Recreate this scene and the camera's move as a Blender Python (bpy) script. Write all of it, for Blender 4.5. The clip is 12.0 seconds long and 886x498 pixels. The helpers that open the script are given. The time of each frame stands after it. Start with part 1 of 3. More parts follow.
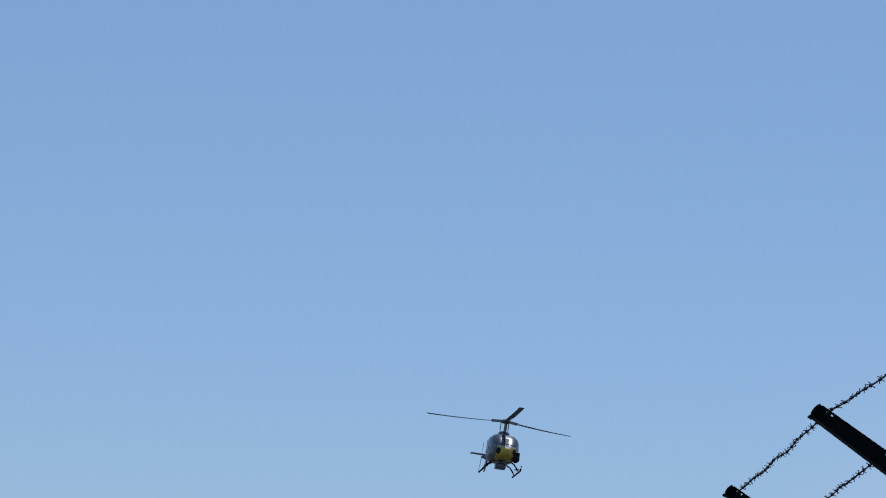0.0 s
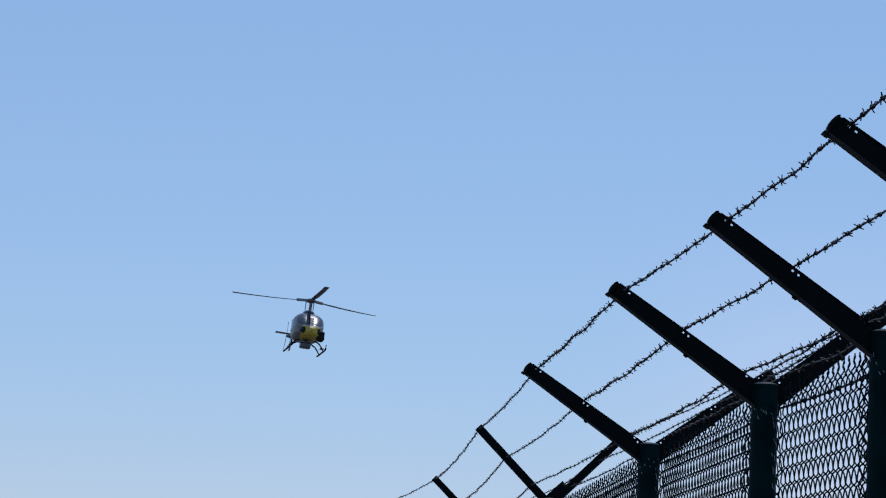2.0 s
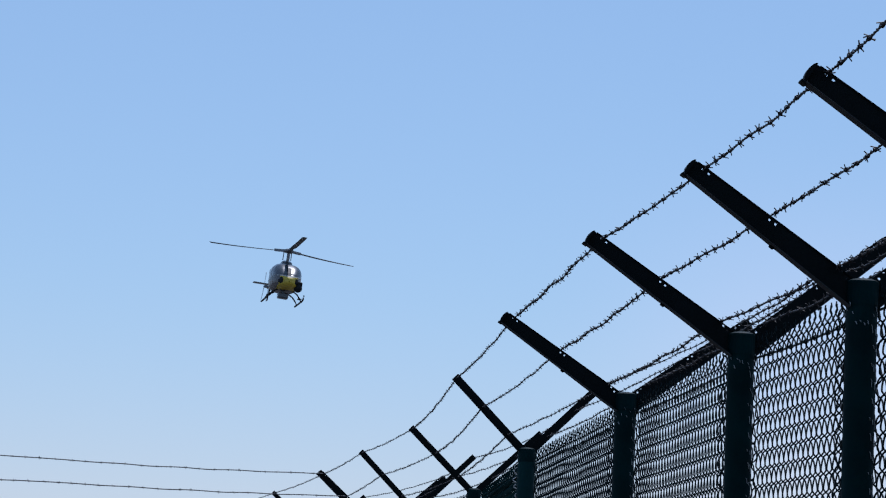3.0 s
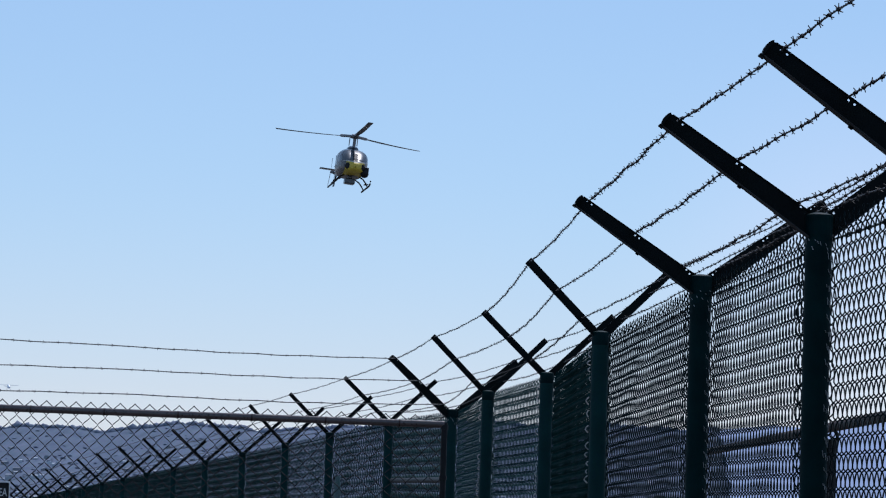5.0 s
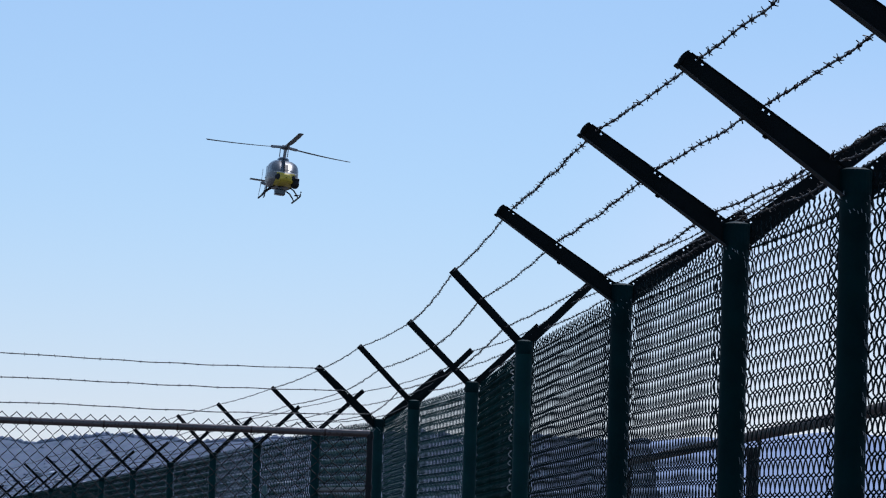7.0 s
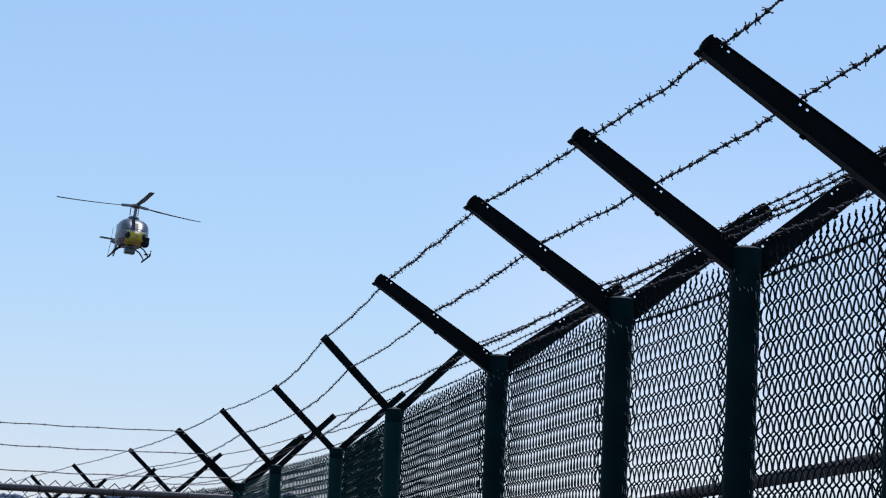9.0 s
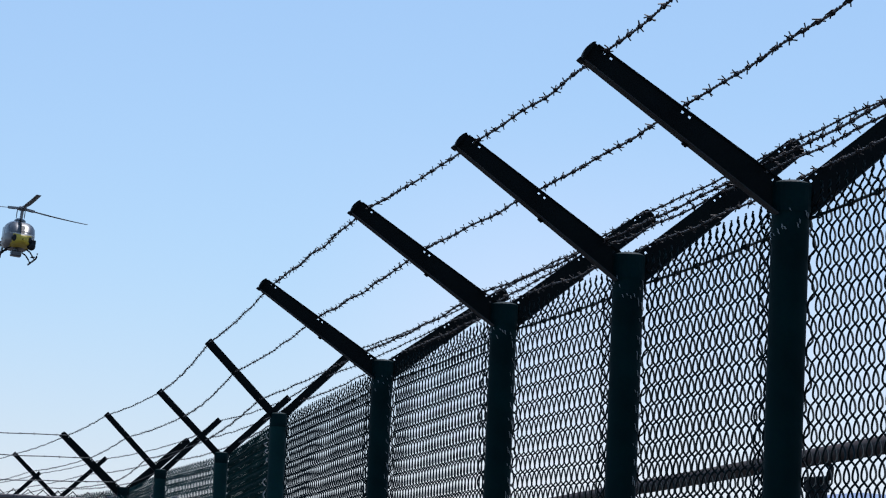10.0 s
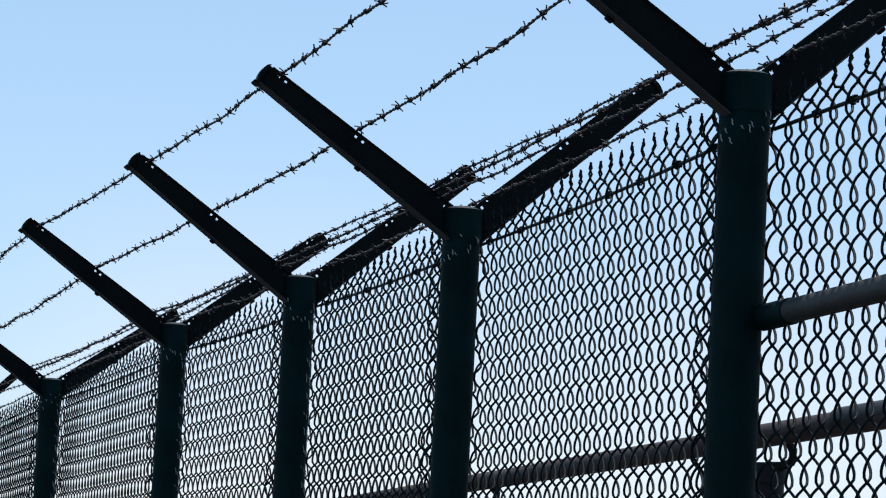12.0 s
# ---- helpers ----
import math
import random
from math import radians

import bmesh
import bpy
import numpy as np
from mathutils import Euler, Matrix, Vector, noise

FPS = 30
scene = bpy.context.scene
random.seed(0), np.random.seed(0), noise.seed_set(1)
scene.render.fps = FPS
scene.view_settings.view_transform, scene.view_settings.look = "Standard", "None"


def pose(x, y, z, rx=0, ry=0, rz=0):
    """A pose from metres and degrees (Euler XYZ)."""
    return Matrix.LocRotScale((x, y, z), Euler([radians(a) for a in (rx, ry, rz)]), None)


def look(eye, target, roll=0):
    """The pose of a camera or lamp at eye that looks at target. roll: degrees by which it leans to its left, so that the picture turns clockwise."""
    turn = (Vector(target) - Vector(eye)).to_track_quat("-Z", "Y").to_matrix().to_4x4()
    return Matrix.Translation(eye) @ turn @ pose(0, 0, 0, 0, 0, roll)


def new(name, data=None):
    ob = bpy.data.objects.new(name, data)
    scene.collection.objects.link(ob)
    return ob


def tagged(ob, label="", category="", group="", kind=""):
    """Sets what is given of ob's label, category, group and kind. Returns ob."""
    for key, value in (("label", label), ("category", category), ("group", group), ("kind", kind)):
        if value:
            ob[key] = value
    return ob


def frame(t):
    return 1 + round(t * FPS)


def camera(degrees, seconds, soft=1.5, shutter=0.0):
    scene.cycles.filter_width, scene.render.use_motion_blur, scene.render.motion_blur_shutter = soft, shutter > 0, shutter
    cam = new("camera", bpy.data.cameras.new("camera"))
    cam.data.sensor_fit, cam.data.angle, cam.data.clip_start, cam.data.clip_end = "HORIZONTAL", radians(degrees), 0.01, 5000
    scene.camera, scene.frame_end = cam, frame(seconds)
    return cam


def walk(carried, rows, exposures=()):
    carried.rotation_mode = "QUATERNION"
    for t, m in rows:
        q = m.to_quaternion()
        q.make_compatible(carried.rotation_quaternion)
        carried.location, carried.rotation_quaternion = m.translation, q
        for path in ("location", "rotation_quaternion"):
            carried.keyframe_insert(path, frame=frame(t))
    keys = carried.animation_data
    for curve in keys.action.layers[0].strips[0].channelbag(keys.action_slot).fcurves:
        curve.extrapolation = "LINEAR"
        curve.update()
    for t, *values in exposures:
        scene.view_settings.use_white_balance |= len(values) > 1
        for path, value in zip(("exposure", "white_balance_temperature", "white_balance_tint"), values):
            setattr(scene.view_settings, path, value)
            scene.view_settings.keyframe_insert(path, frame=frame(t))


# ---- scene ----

# ---------------------------------------------------------------- camera
cam = camera(14.56, 12.0, 1.15)


def stand(x, y, z, yaw, pitch, roll):
    return pose(x, y, z, 90 + pitch, 0, yaw) @ pose(0, 0, 0, 0, 0, roll)


# seconds, place of the eye, turn to the left, tilt up, lean
PATH = [
    (0.0, 0.017, -0.002, 1.604, 2.68, 8.93, 2.28),
    (0.5, 0.025, -0.001, 1.600, 1.56, 8.53, 2.42),
    (1.0, 0.027, 0.000, 1.603, 0.56, 8.02, 2.27),
    (1.5, 0.034, 0.011, 1.597, -0.12, 7.55, 2.34),
    (2.0, 0.033, 0.013, 1.598, -0.63, 7.07, 2.21),
    (2.5, 0.038, 0.023, 1.596, -0.92, 6.66, 2.24),
    (3.0, 0.036, 0.024, 1.595, -1.03, 6.27, 2.28),
    (3.2, 0.036, 0.024, 1.595, -0.99, 6.08, 2.25),
    (4.8, 0.013, 0.042, 1.596, -0.06, 4.45, 1.85),
    (5.0, 0.013, 0.042, 1.596, -0.00, 4.32, 1.81),
    (5.5, 0.014, 0.046, 1.596, 0.03, 4.07, 1.72),
    (6.0, 0.020, 0.032, 1.589, -0.23, 4.06, 1.81),
    (6.5, 0.026, 0.009, 1.590, -0.63, 4.24, 1.71),
    (7.0, 0.038, -0.012, 1.586, -1.14, 4.54, 1.79),
    (7.2, 0.034, -0.015, 1.587, -1.37, 4.66, 1.82),
    (8.8, -0.047, -0.023, 1.602, -3.15, 5.61, 2.45),
    (9.0, -0.050, -0.023, 1.602, -3.61, 5.66, 2.46),
    (9.5, -0.041, -0.035, 1.603, -4.51, 5.74, 2.49),
    (10.0, -0.041, -0.019, 1.607, -5.47, 5.80, 2.45),
    (10.5, -0.046, -0.012, 1.610, -6.62, 5.83, 2.52),
    (11.0, -0.041, -0.019, 1.607, -7.96, 6.03, 2.80),
    (11.5, -0.039, -0.021, 1.608, -9.40, 6.25, 2.90),
    (12.0, -0.040, -0.027, 1.608, -10.88, 6.41, 2.92),
]
EXPOSURES = [(0.0, -0.52, 5420, 17), (1.5, -0.35, 5490, 19), (2.0, -0.31, 5490, 19), (3.2, -0.2, 5520, 18), (4.8, -0.09, 5680, 17), (5.5, 0.0, 5700, 17), (9.0, 0.0, 5700, 17), (12.0, 0.18, 6120, 14)]
walk(cam, [(t, stand(*p)) for t, *p in PATH], EXPOSURES)

# ---------------------------------------------------------------- light
SUN_EL, SUN_AZ = 60.0, 18.0   # height, and turn to the right of straight ahead
world = bpy.data.worlds.new("sky")
world.use_nodes = True
scene.world = world
wn, wl = world.node_tree.nodes, world.node_tree.links
sky = wn.new("ShaderNodeTexSky")
sky.sky_type, sky.sun_disc = "NISHITA", False
sky.sun_elevation, sky.sun_rotation = radians(SUN_EL), radians(SUN_AZ)
sky.air_density, sky.dust_density, sky.ozone_density = 1.0, 0.0, 2.0
haze = wn.new("ShaderNodeMix")          # even airlight over the clear sky
haze.data_type = "RGBA"
haze.inputs["Factor"].default_value = 0.45
low = wn.new("ShaderNodeMix")           # the airlight whitens towards the horizon
low.data_type = "RGBA"
low.inputs["A"].default_value = (4.8, 5.2, 6.65, 1)
low.inputs["B"].default_value = (3.85, 5.7, 7.05, 1)
where = wn.new("ShaderNodeTexCoord")
parts = wn.new("ShaderNodeSeparateXYZ")
climb = wn.new("ShaderNodeMapRange")
climb.interpolation_type = "SMOOTHSTEP"
climb.inputs["From Min"].default_value, climb.inputs["From Max"].default_value = 0.0, 0.105
wl.new(where.outputs["Generated"], parts.inputs[0])
wl.new(parts.outputs["Z"], climb.inputs["Value"])
wl.new(climb.outputs[0], low.inputs["Factor"])
# below the sun the haze near the horizon is whiter
sunward = wn.new("ShaderNodeMapRange")
sunward.interpolation_type = "SMOOTHSTEP"
sunward.inputs["From Min"].default_value, sunward.inputs["From Max"].default_value = 0.04, 0.125
lowness = wn.new("ShaderNodeMapRange")
lowness.interpolation_type = "SMOOTHSTEP"
lowness.inputs["From Min"].default_value, lowness.inputs["From Max"].default_value = 0.07, 0.15
lowness.inputs["To Min"].default_value, lowness.inputs["To Max"].default_value = 0.74, 0.0
both = wn.new("ShaderNodeMath")
both.operation = "MULTIPLY"
white = wn.new("ShaderNodeMix")
white.data_type = "RGBA"
white.inputs["B"].default_value = (6.9, 6.75, 7.7, 1)
wl.new(parts.outputs["X"], sunward.inputs["Value"])
wl.new(parts.outputs["Z"], lowness.inputs["Value"])
wl.new(sunward.outputs[0], both.inputs[0])
wl.new(lowness.outputs[0], both.inputs[1])
wl.new(both.outputs[0], white.inputs["Factor"])
wl.new(low.outputs["Result"], white.inputs["A"])
wl.new(white.outputs["Result"], haze.inputs["B"])
wl.new(sky.outputs[0], haze.inputs["A"])
wl.new(haze.outputs["Result"], wn["Background"].inputs[0])
wn["Background"].inputs[1].default_value = 0.1035
sun = new("sun", bpy.data.lights.new("sun", "SUN"))
sun.data.energy, sun.data.angle, sun.data.color = 4.0, radians(0.53), (1.0, 0.95, 0.87)
sa, se = radians(SUN_AZ), radians(SUN_EL)
sun.matrix_world = look((math.sin(sa) * math.cos(se) * 50, math.cos(sa) * math.cos(se) * 50, math.sin(se) * 50), (0, 0, 0))

# ---------------------------------------------------------------- materials


def material(name, base, rough=0.6, metal=0.0, vary=0.25, scale=20.0, fine=120.0, bump=0.15, second=None, spec=0.5, coat=0.0, island=0.0, depth=1.0):
    """A surface whose colour drifts between base and second at two scales, with fine relief."""
    m = bpy.data.materials.new(name)
    m.use_nodes = True
    n, l = m.node_tree.nodes, m.node_tree.links
    b = n["Principled BSDF"]
    geo = n.new("ShaderNodeTexCoord")
    big, small = n.new("ShaderNodeTexNoise"), n.new("ShaderNodeTexNoise")
    big.inputs["Scale"].default_value, big.inputs["Detail"].default_value = scale, 5
    small.inputs["Scale"].default_value, small.inputs["Detail"].default_value = fine, 4
    grain = n.new("ShaderNodeMapping")
    grain.inputs["Scale"].default_value = (1, depth, 1)      # depth under 1 draws the patches out down the slope
    l.new(geo.outputs["Object"], grain.inputs["Vector"])
    for q in (big, small):
        l.new(grain.outputs[0], q.inputs["Vector"])
    dark = tuple(c * (1 - vary) for c in base)
    ramp = n.new("ShaderNodeValToRGB")
    ramp.color_ramp.elements[0].position, ramp.color_ramp.elements[1].position = 0.3, 0.7
    ramp.color_ramp.elements[0].color = (*(second or dark), 1)
    ramp.color_ramp.elements[1].color = (*base, 1)
    l.new(big.outputs["Fac"], ramp.inputs[0])
    mix = n.new("ShaderNodeMix")
    mix.data_type, mix.blend_type = "RGBA", "MULTIPLY"
    mix.inputs["Factor"].default_value = vary
    l.new(ramp.outputs[0], mix.inputs["A"])
    l.new(small.outputs["Color"], mix.inputs["B"])
    last = mix.outputs["Result"]
    if island:
        g = n.new("ShaderNodeNewGeometry")
        hsv = n.new("ShaderNodeHueSaturation")
        mr = n.new("ShaderNodeMapRange")
        mr.inputs["To Min"].default_value, mr.inputs["To Max"].default_value = 1 - island, 1 + island
        l.new(g.outputs["Random Per Island"], mr.inputs["Value"])
        l.new(mr.outputs[0], hsv.inputs["Value"])
        l.new(last, hsv.inputs["Color"])
        last = hsv.outputs["Color"]
    l.new(last, b.inputs["Base Color"])
    rr = n.new("ShaderNodeMapRange")
    rr.inputs["To Min"].default_value, rr.inputs["To Max"].default_value = max(rough - 0.12, 0.02), min(rough + 0.12, 1)
    l.new(small.outputs["Fac"], rr.inputs["Value"])
    l.new(rr.outputs[0], b.inputs["Roughness"])
    b.inputs["Metallic"].default_value = metal
    b.inputs["Specular IOR Level"].default_value = spec
    b.inputs["Coat Weight"].default_value = coat
    if bump:
        bp = n.new("ShaderNodeBump")
        bp.inputs["Strength"].default_value, bp.inputs["Distance"].default_value = bump, 0.002
        l.new(small.outputs["Fac"], bp.inputs["Height"])
        l.new(bp.outputs[0], b.inputs["Normal"])
    return m


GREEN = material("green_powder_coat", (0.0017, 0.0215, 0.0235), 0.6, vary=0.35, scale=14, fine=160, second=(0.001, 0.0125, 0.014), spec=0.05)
# Lighter copy of the green coat, distance haze and flare put into the colour.
FARGREEN = material("hazed_green_coat", (0.0052, 0.042, 0.044), 0.65, vary=0.35, scale=6, fine=90, second=(0.003, 0.026, 0.028), spec=0.08)
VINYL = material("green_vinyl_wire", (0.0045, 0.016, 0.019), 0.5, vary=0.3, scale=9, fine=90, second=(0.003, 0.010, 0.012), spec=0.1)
# Lighter copy of the vinyl wire for far panels, haze put into its tone.
HAZED = material("hazed_green_vinyl", (0.020, 0.074, 0.079), 0.55, vary=0.35, scale=3, fine=60, second=(0.012, 0.048, 0.052), spec=0.1)
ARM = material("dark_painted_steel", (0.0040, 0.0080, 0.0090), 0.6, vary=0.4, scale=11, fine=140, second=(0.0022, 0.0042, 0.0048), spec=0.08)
# Paler than the arm: light bounced onto the underside is put into the colour.
FLANGE = material("bounce_lit_flange", (0.060, 0.060, 0.060), 0.7, vary=0.5, scale=11, fine=140, second=(0.028, 0.027, 0.027), spec=0.1)
RAILMAT = material("weathered_rail_steel", (0.070, 0.047, 0.043), 0.7, 0.0, vary=0.3, scale=7, fine=90, second=(0.042, 0.028, 0.026), spec=0.12)
TOPRAIL = material("glossy_weathered_pipe", (0.090, 0.062, 0.060), 0.3, 0.0, vary=0.3, scale=7, fine=90, second=(0.055, 0.038, 0.036), spec=0.6)
BARB = material("weathered_barbed_wire", (0.022, 0.022, 0.024), 0.6, 0.2, vary=0.4, scale=30, fine=200, second=(0.03, 0.02, 0.018), spec=0.3)
PALEBARB = material("grey_barbed_wire", (0.13, 0.135, 0.14), 0.55, 0.3, vary=0.4, scale=30, fine=200, second=(0.085, 0.085, 0.085), spec=0.3)
BRACE = material("grey_brace_pipe", (0.036, 0.041, 0.040), 0.6, 0.0, vary=0.3, scale=16, fine=120, second=(0.022, 0.024, 0.024), spec=0.2)
GALV = material("galvanised_steel", (0.022, 0.023, 0.027), 0.6, 0.2, vary=0.3, scale=16, fine=120, second=(0.014, 0.013, 0.014), spec=0.2)
# Pale wire colour that stands in for sun glints on the mesh wires.
GLINT = material("pale_glint_wire", (0.46, 0.48, 0.48), 0.5, 0.3, vary=0.3, scale=60, fine=300)
GROUND = material("worn_asphalt", (0.088, 0.085, 0.082), 0.92, vary=0.4, scale=0.5, fine=60, bump=0.4, second=(0.058, 0.056, 0.054))
# Distance haze is put into the next four base colours, pale and blue.
HILL = material("haze_tinted_hillside", (0.136, 0.163, 0.220), 0.95, vary=0.3, scale=0.16, fine=0.6, bump=0, second=(0.092, 0.118, 0.164), spec=0.0, depth=0.05)
FARHILL = material("haze_tinted_ridge", (0.275, 0.335, 0.475), 0.95, vary=0.12, scale=0.008, fine=0.06, bump=0, second=(0.24, 0.295, 0.42), spec=0.0)
HILLTREE = material("haze_tinted_trees", (0.178, 0.208, 0.272), 0.95, vary=0.2, scale=0.05, fine=0.4, bump=0, second=(0.145, 0.173, 0.232), spec=0.0, island=0.14)
HOUSE = material("haze_tinted_houses", (0.40, 0.43, 0.48), 0.9, vary=0.2, scale=0.05, fine=0.4, bump=0, second=(0.25, 0.27, 0.31), spec=0.0, island=0.45)
YELLOW = material("yellow_paint", (0.58, 0.43, 0.035), 0.5, vary=0.15, scale=1.5, fine=30, bump=0.02, coat=0.1)
SILVER = material("grey_silver_paint", (0.125, 0.108, 0.104), 0.45, 0.1, vary=0.25, scale=1.2, fine=25, bump=0.02, coat=0.15, second=(0.08, 0.070, 0.070))
DARKPAINT = material("dark_grey_paint", (0.05, 0.055, 0.06), 0.3, vary=0.2, scale=1.5, fine=30, bump=0.02, coat=0.4)
BLADE = material("grey_rotor_blade", (0.07, 0.07, 0.075), 0.5, vary=0.2, scale=2, fine=30, bump=0.02)
HUB = material("rotor_hub_metal", (0.25, 0.25, 0.26), 0.4, 0.8, vary=0.3, scale=8, fine=60, bump=0.05)
BLACK = material("black_housing", (0.012, 0.013, 0.015), 0.6, vary=0.3, scale=8, fine=60, bump=0.05, spec=0.2)
WHITE = material("white_sign_face", (0.72, 0.72, 0.72), 0.5, vary=0.1, scale=6, fine=80, bump=0.03)
PALEPOST = material("pale_weathered_post", (0.13, 0.20, 0.20), 0.6, vary=0.4, scale=6, fine=60, second=(0.08, 0.13, 0.13), spec=0.2)
PALEBAND = material("pale_nose_strip", (0.42, 0.40, 0.36), 0.4, vary=0.15, scale=1.5, fine=30, bump=0.02, coat=0.2)
AIRWHITE = material("white_aeroplane_paint", (0.86, 0.87, 0.88), 0.3, vary=0.05, scale=2, fine=20, bump=0, coat=0.5)
GLASS = material("tinted_canopy", (0.035, 0.04, 0.05), 0.28, vary=0.1, scale=2, fine=20, bump=0, spec=0.6, coat=0.15)

# ---------------------------------------------------------------- mesh helpers


def mesh_of(name, verts, faces, mat, smooth=False):
    me = bpy.data.meshes.new(name)
    me.from_pydata([tuple(v) for v in verts], [], [tuple(q) for q in faces])
    me.materials.append(mat)
    if smooth:
        me.polygons.foreach_set("use_smooth", [True] * len(me.polygons))
    me.update()
    return me


def hang(name, me, parent, label="", m=None):
    ob = new(name, me)
    ob.parent = parent
    if m is not None:
        ob.matrix_basis = m
    if label:
        tagged(ob, label)
    return ob


def part(name, bm, mat, parent, label="", smooth=False, m=None):
    me = bpy.data.meshes.new(name)
    bmesh.ops.recalc_face_normals(bm, faces=bm.faces)
    for q in bm.faces:
        q.smooth = smooth
        if len(q.verts) > 4:
            for e in q.edges:
                e.smooth = False
    bm.to_mesh(me)
    bm.free()
    me.materials.append(mat)
    return hang(name, me, parent, label, m)


def empty(name, m, label, category, group="", kind=""):
    ob = new(name)
    ob.matrix_basis = m
    return tagged(ob, label, category, group, kind)


def tubes(lines, radius, sides=4, upright=False):
    """Round bars along polylines (arrays n x 3): verts, faces."""
    vs, fs, base = [], [], 0
    ang = np.arange(sides) * 2 * np.pi / sides
    for p in lines:
        p = np.asarray(p, float)
        d = np.gradient(p, axis=0)
        d /= np.linalg.norm(d, axis=1)[:, None] + 1e-12
        ref = np.where((np.abs(d[:, 2:3]) > 0.8) & (not upright), [[1.0, 0.13, 0]], [[0, 0.1 * (not upright), 1.0]])
        u = np.cross(d, ref)
        u /= np.linalg.norm(u, axis=1)[:, None]
        w = np.cross(d, u)
        r = np.asarray(radius, float).reshape(-1, 1, 1)
        ring = p[:, None] + r * (np.cos(ang)[None, :, None] * u[:, None] + np.sin(ang)[None, :, None] * w[:, None])
        vs.append(ring.reshape(-1, 3))
        n = len(p)
        i = np.arange(n - 1)[:, None] * sides
        j = np.arange(sides)[None]
        k = (np.arange(sides) + 1)[None] % sides
        fs.append(base + np.stack([i + j, i + k, i + sides + k, i + sides + j], -1).reshape(-1, 4))
        base += n * sides
    return np.concatenate(vs), np.concatenate(fs)


def fast_mesh(name, vs, fs, mat, smooth=True):
    me = bpy.data.meshes.new(name)
    me.vertices.add(len(vs))
    me.vertices.foreach_set("co", np.asarray(vs, np.float32).ravel())
    me.loops.add(fs.size)
    me.loops.foreach_set("vertex_index", np.asarray(fs, np.int32).ravel())
    me.polygons.add(len(fs))
    me.polygons.foreach_set("loop_start", np.arange(len(fs), dtype=np.int32) * fs.shape[1])
    me.polygons.foreach_set("use_smooth", np.full(len(fs), smooth))
    me.materials.append(mat)
    me.update(calc_edges=True)
    return me


def pipe(name, a, b, r, mat, parent, sides=16, label=""):
    bm = bmesh.new()
    a, b = Vector(a), Vector(b)
    d = b - a
    rot_m = d.to_track_quat("Z", "Y").to_matrix().to_4x4()
    bmesh.ops.create_cone(bm, cap_ends=True, segments=sides, radius1=r, radius2=r, depth=d.length, matrix=Matrix.Translation((a + b) / 2) @ rot_m)
    ob = part(name, bm, mat, parent, label, smooth=False)
    for q in ob.data.polygons:
        q.use_smooth = len(q.vertices) == 4
    return ob


def tube_part(name, pts, r, mat, ob, label="", sides=8):
    vs, fs = tubes([np.array(pts, float)], r, sides)
    return hang(name, fast_mesh(name, vs, fs, mat), ob, label)


def box(bm, x0, y0, z0, x1, y1, z1, bevel=0.0):
    g = bmesh.ops.create_cube(bm, size=1, matrix=Matrix.Translation(((x0 + x1) / 2, (y0 + y1) / 2, (z0 + z1) / 2)) @ Matrix.Diagonal((x1 - x0, y1 - y0, z1 - z0, 1)))
    if bevel:
        es = list({e for v in g["verts"] for e in v.link_edges})
        bmesh.ops.bevel(bm, geom=es, offset=bevel, segments=2, affect="EDGES", profile=0.5)


def plate(us, vs_, skip, thick):
    """A pierced plate in the u-v plane (x, z), thick along y; skip names the open cells."""
    bm = bmesh.new()
    nu, nv = len(us), len(vs_)
    grid = [[[bm.verts.new((u, y, v)) for v in vs_] for u in us] for y in (0, thick)]
    solid = {(i, j) for i in range(nu - 1) for j in range(nv - 1)} - set(skip)
    for i, j in solid:
        c = [(i, j), (i + 1, j), (i + 1, j + 1), (i, j + 1)]
        bm.faces.new([grid[0][a][b] for a, b in c])
        bm.faces.new([grid[1][a][b] for a, b in reversed(c)])
        for (di, dj), (e0, e1) in {(0, -1): (0, 1), (1, 0): (1, 2), (0, 1): (2, 3), (-1, 0): (3, 0)}.items():
            if (i + di, j + dj) not in solid:
                p, q = c[e0], c[e1]
                bm.faces.new([grid[0][q[0]][q[1]], grid[0][p[0]][p[1]], grid[1][p[0]][p[1]], grid[1][q[0]][q[1]]])
    loose = [v for v in bm.verts if not v.link_faces]
    bmesh.ops.delete(bm, geom=loose, context="VERTS")
    return bm


# ---------------------------------------------------------------- ground and distance
def ground_z(y):
    return -0.017 * (min(max(y, 26.0), 140.0) - 26.0)


def ground_sheet():
    xs = [-4000, -1500, -500, -150, -60, -25, -10, -4, 0, 4, 10, 25, 60, 150, 500, 1500, 4000]
    ys = [-2000, -500, -100, -25, -8, 0, 5, 10, 15, 20, 26, 34, 45, 60, 80, 110, 140, 220, 500, 1200, 2500, 4500]
    vs = [(x, y, ground_z(y)) for y in ys for x in xs]
    n = len(xs)
    fs = [(j * n + i, j * n + i + 1, (j + 1) * n + i + 1, (j + 1) * n + i) for j in range(len(ys) - 1) for i in range(n - 1)]
    g = new("ground", mesh_of("ground", vs, fs, GROUND))
    tagged(g, "worn dark asphalt ground reaching to the hills", "ground", kind="structure")


ground_sheet()


def ridge_angle(az):
    """Height of the skyline in degrees over eye level, by degrees to the right of straight ahead."""
    base = 1.22 + 0.035 * max(0.0, az + 4) + (0.25 if az > 9 else 0) * min(1, (az - 9) / 3)
    base += 0.05 * math.sin(az * 0.9 + 1.0) + 0.03 * math.sin(az * 2.7) + 0.015 * math.sin(az * 7.1)
    base -= 0.13 * min(max(-4.6 - az, 0.0), 1.0)
    return base + 0.06 * math.exp(-(az + 3.7) ** 2)


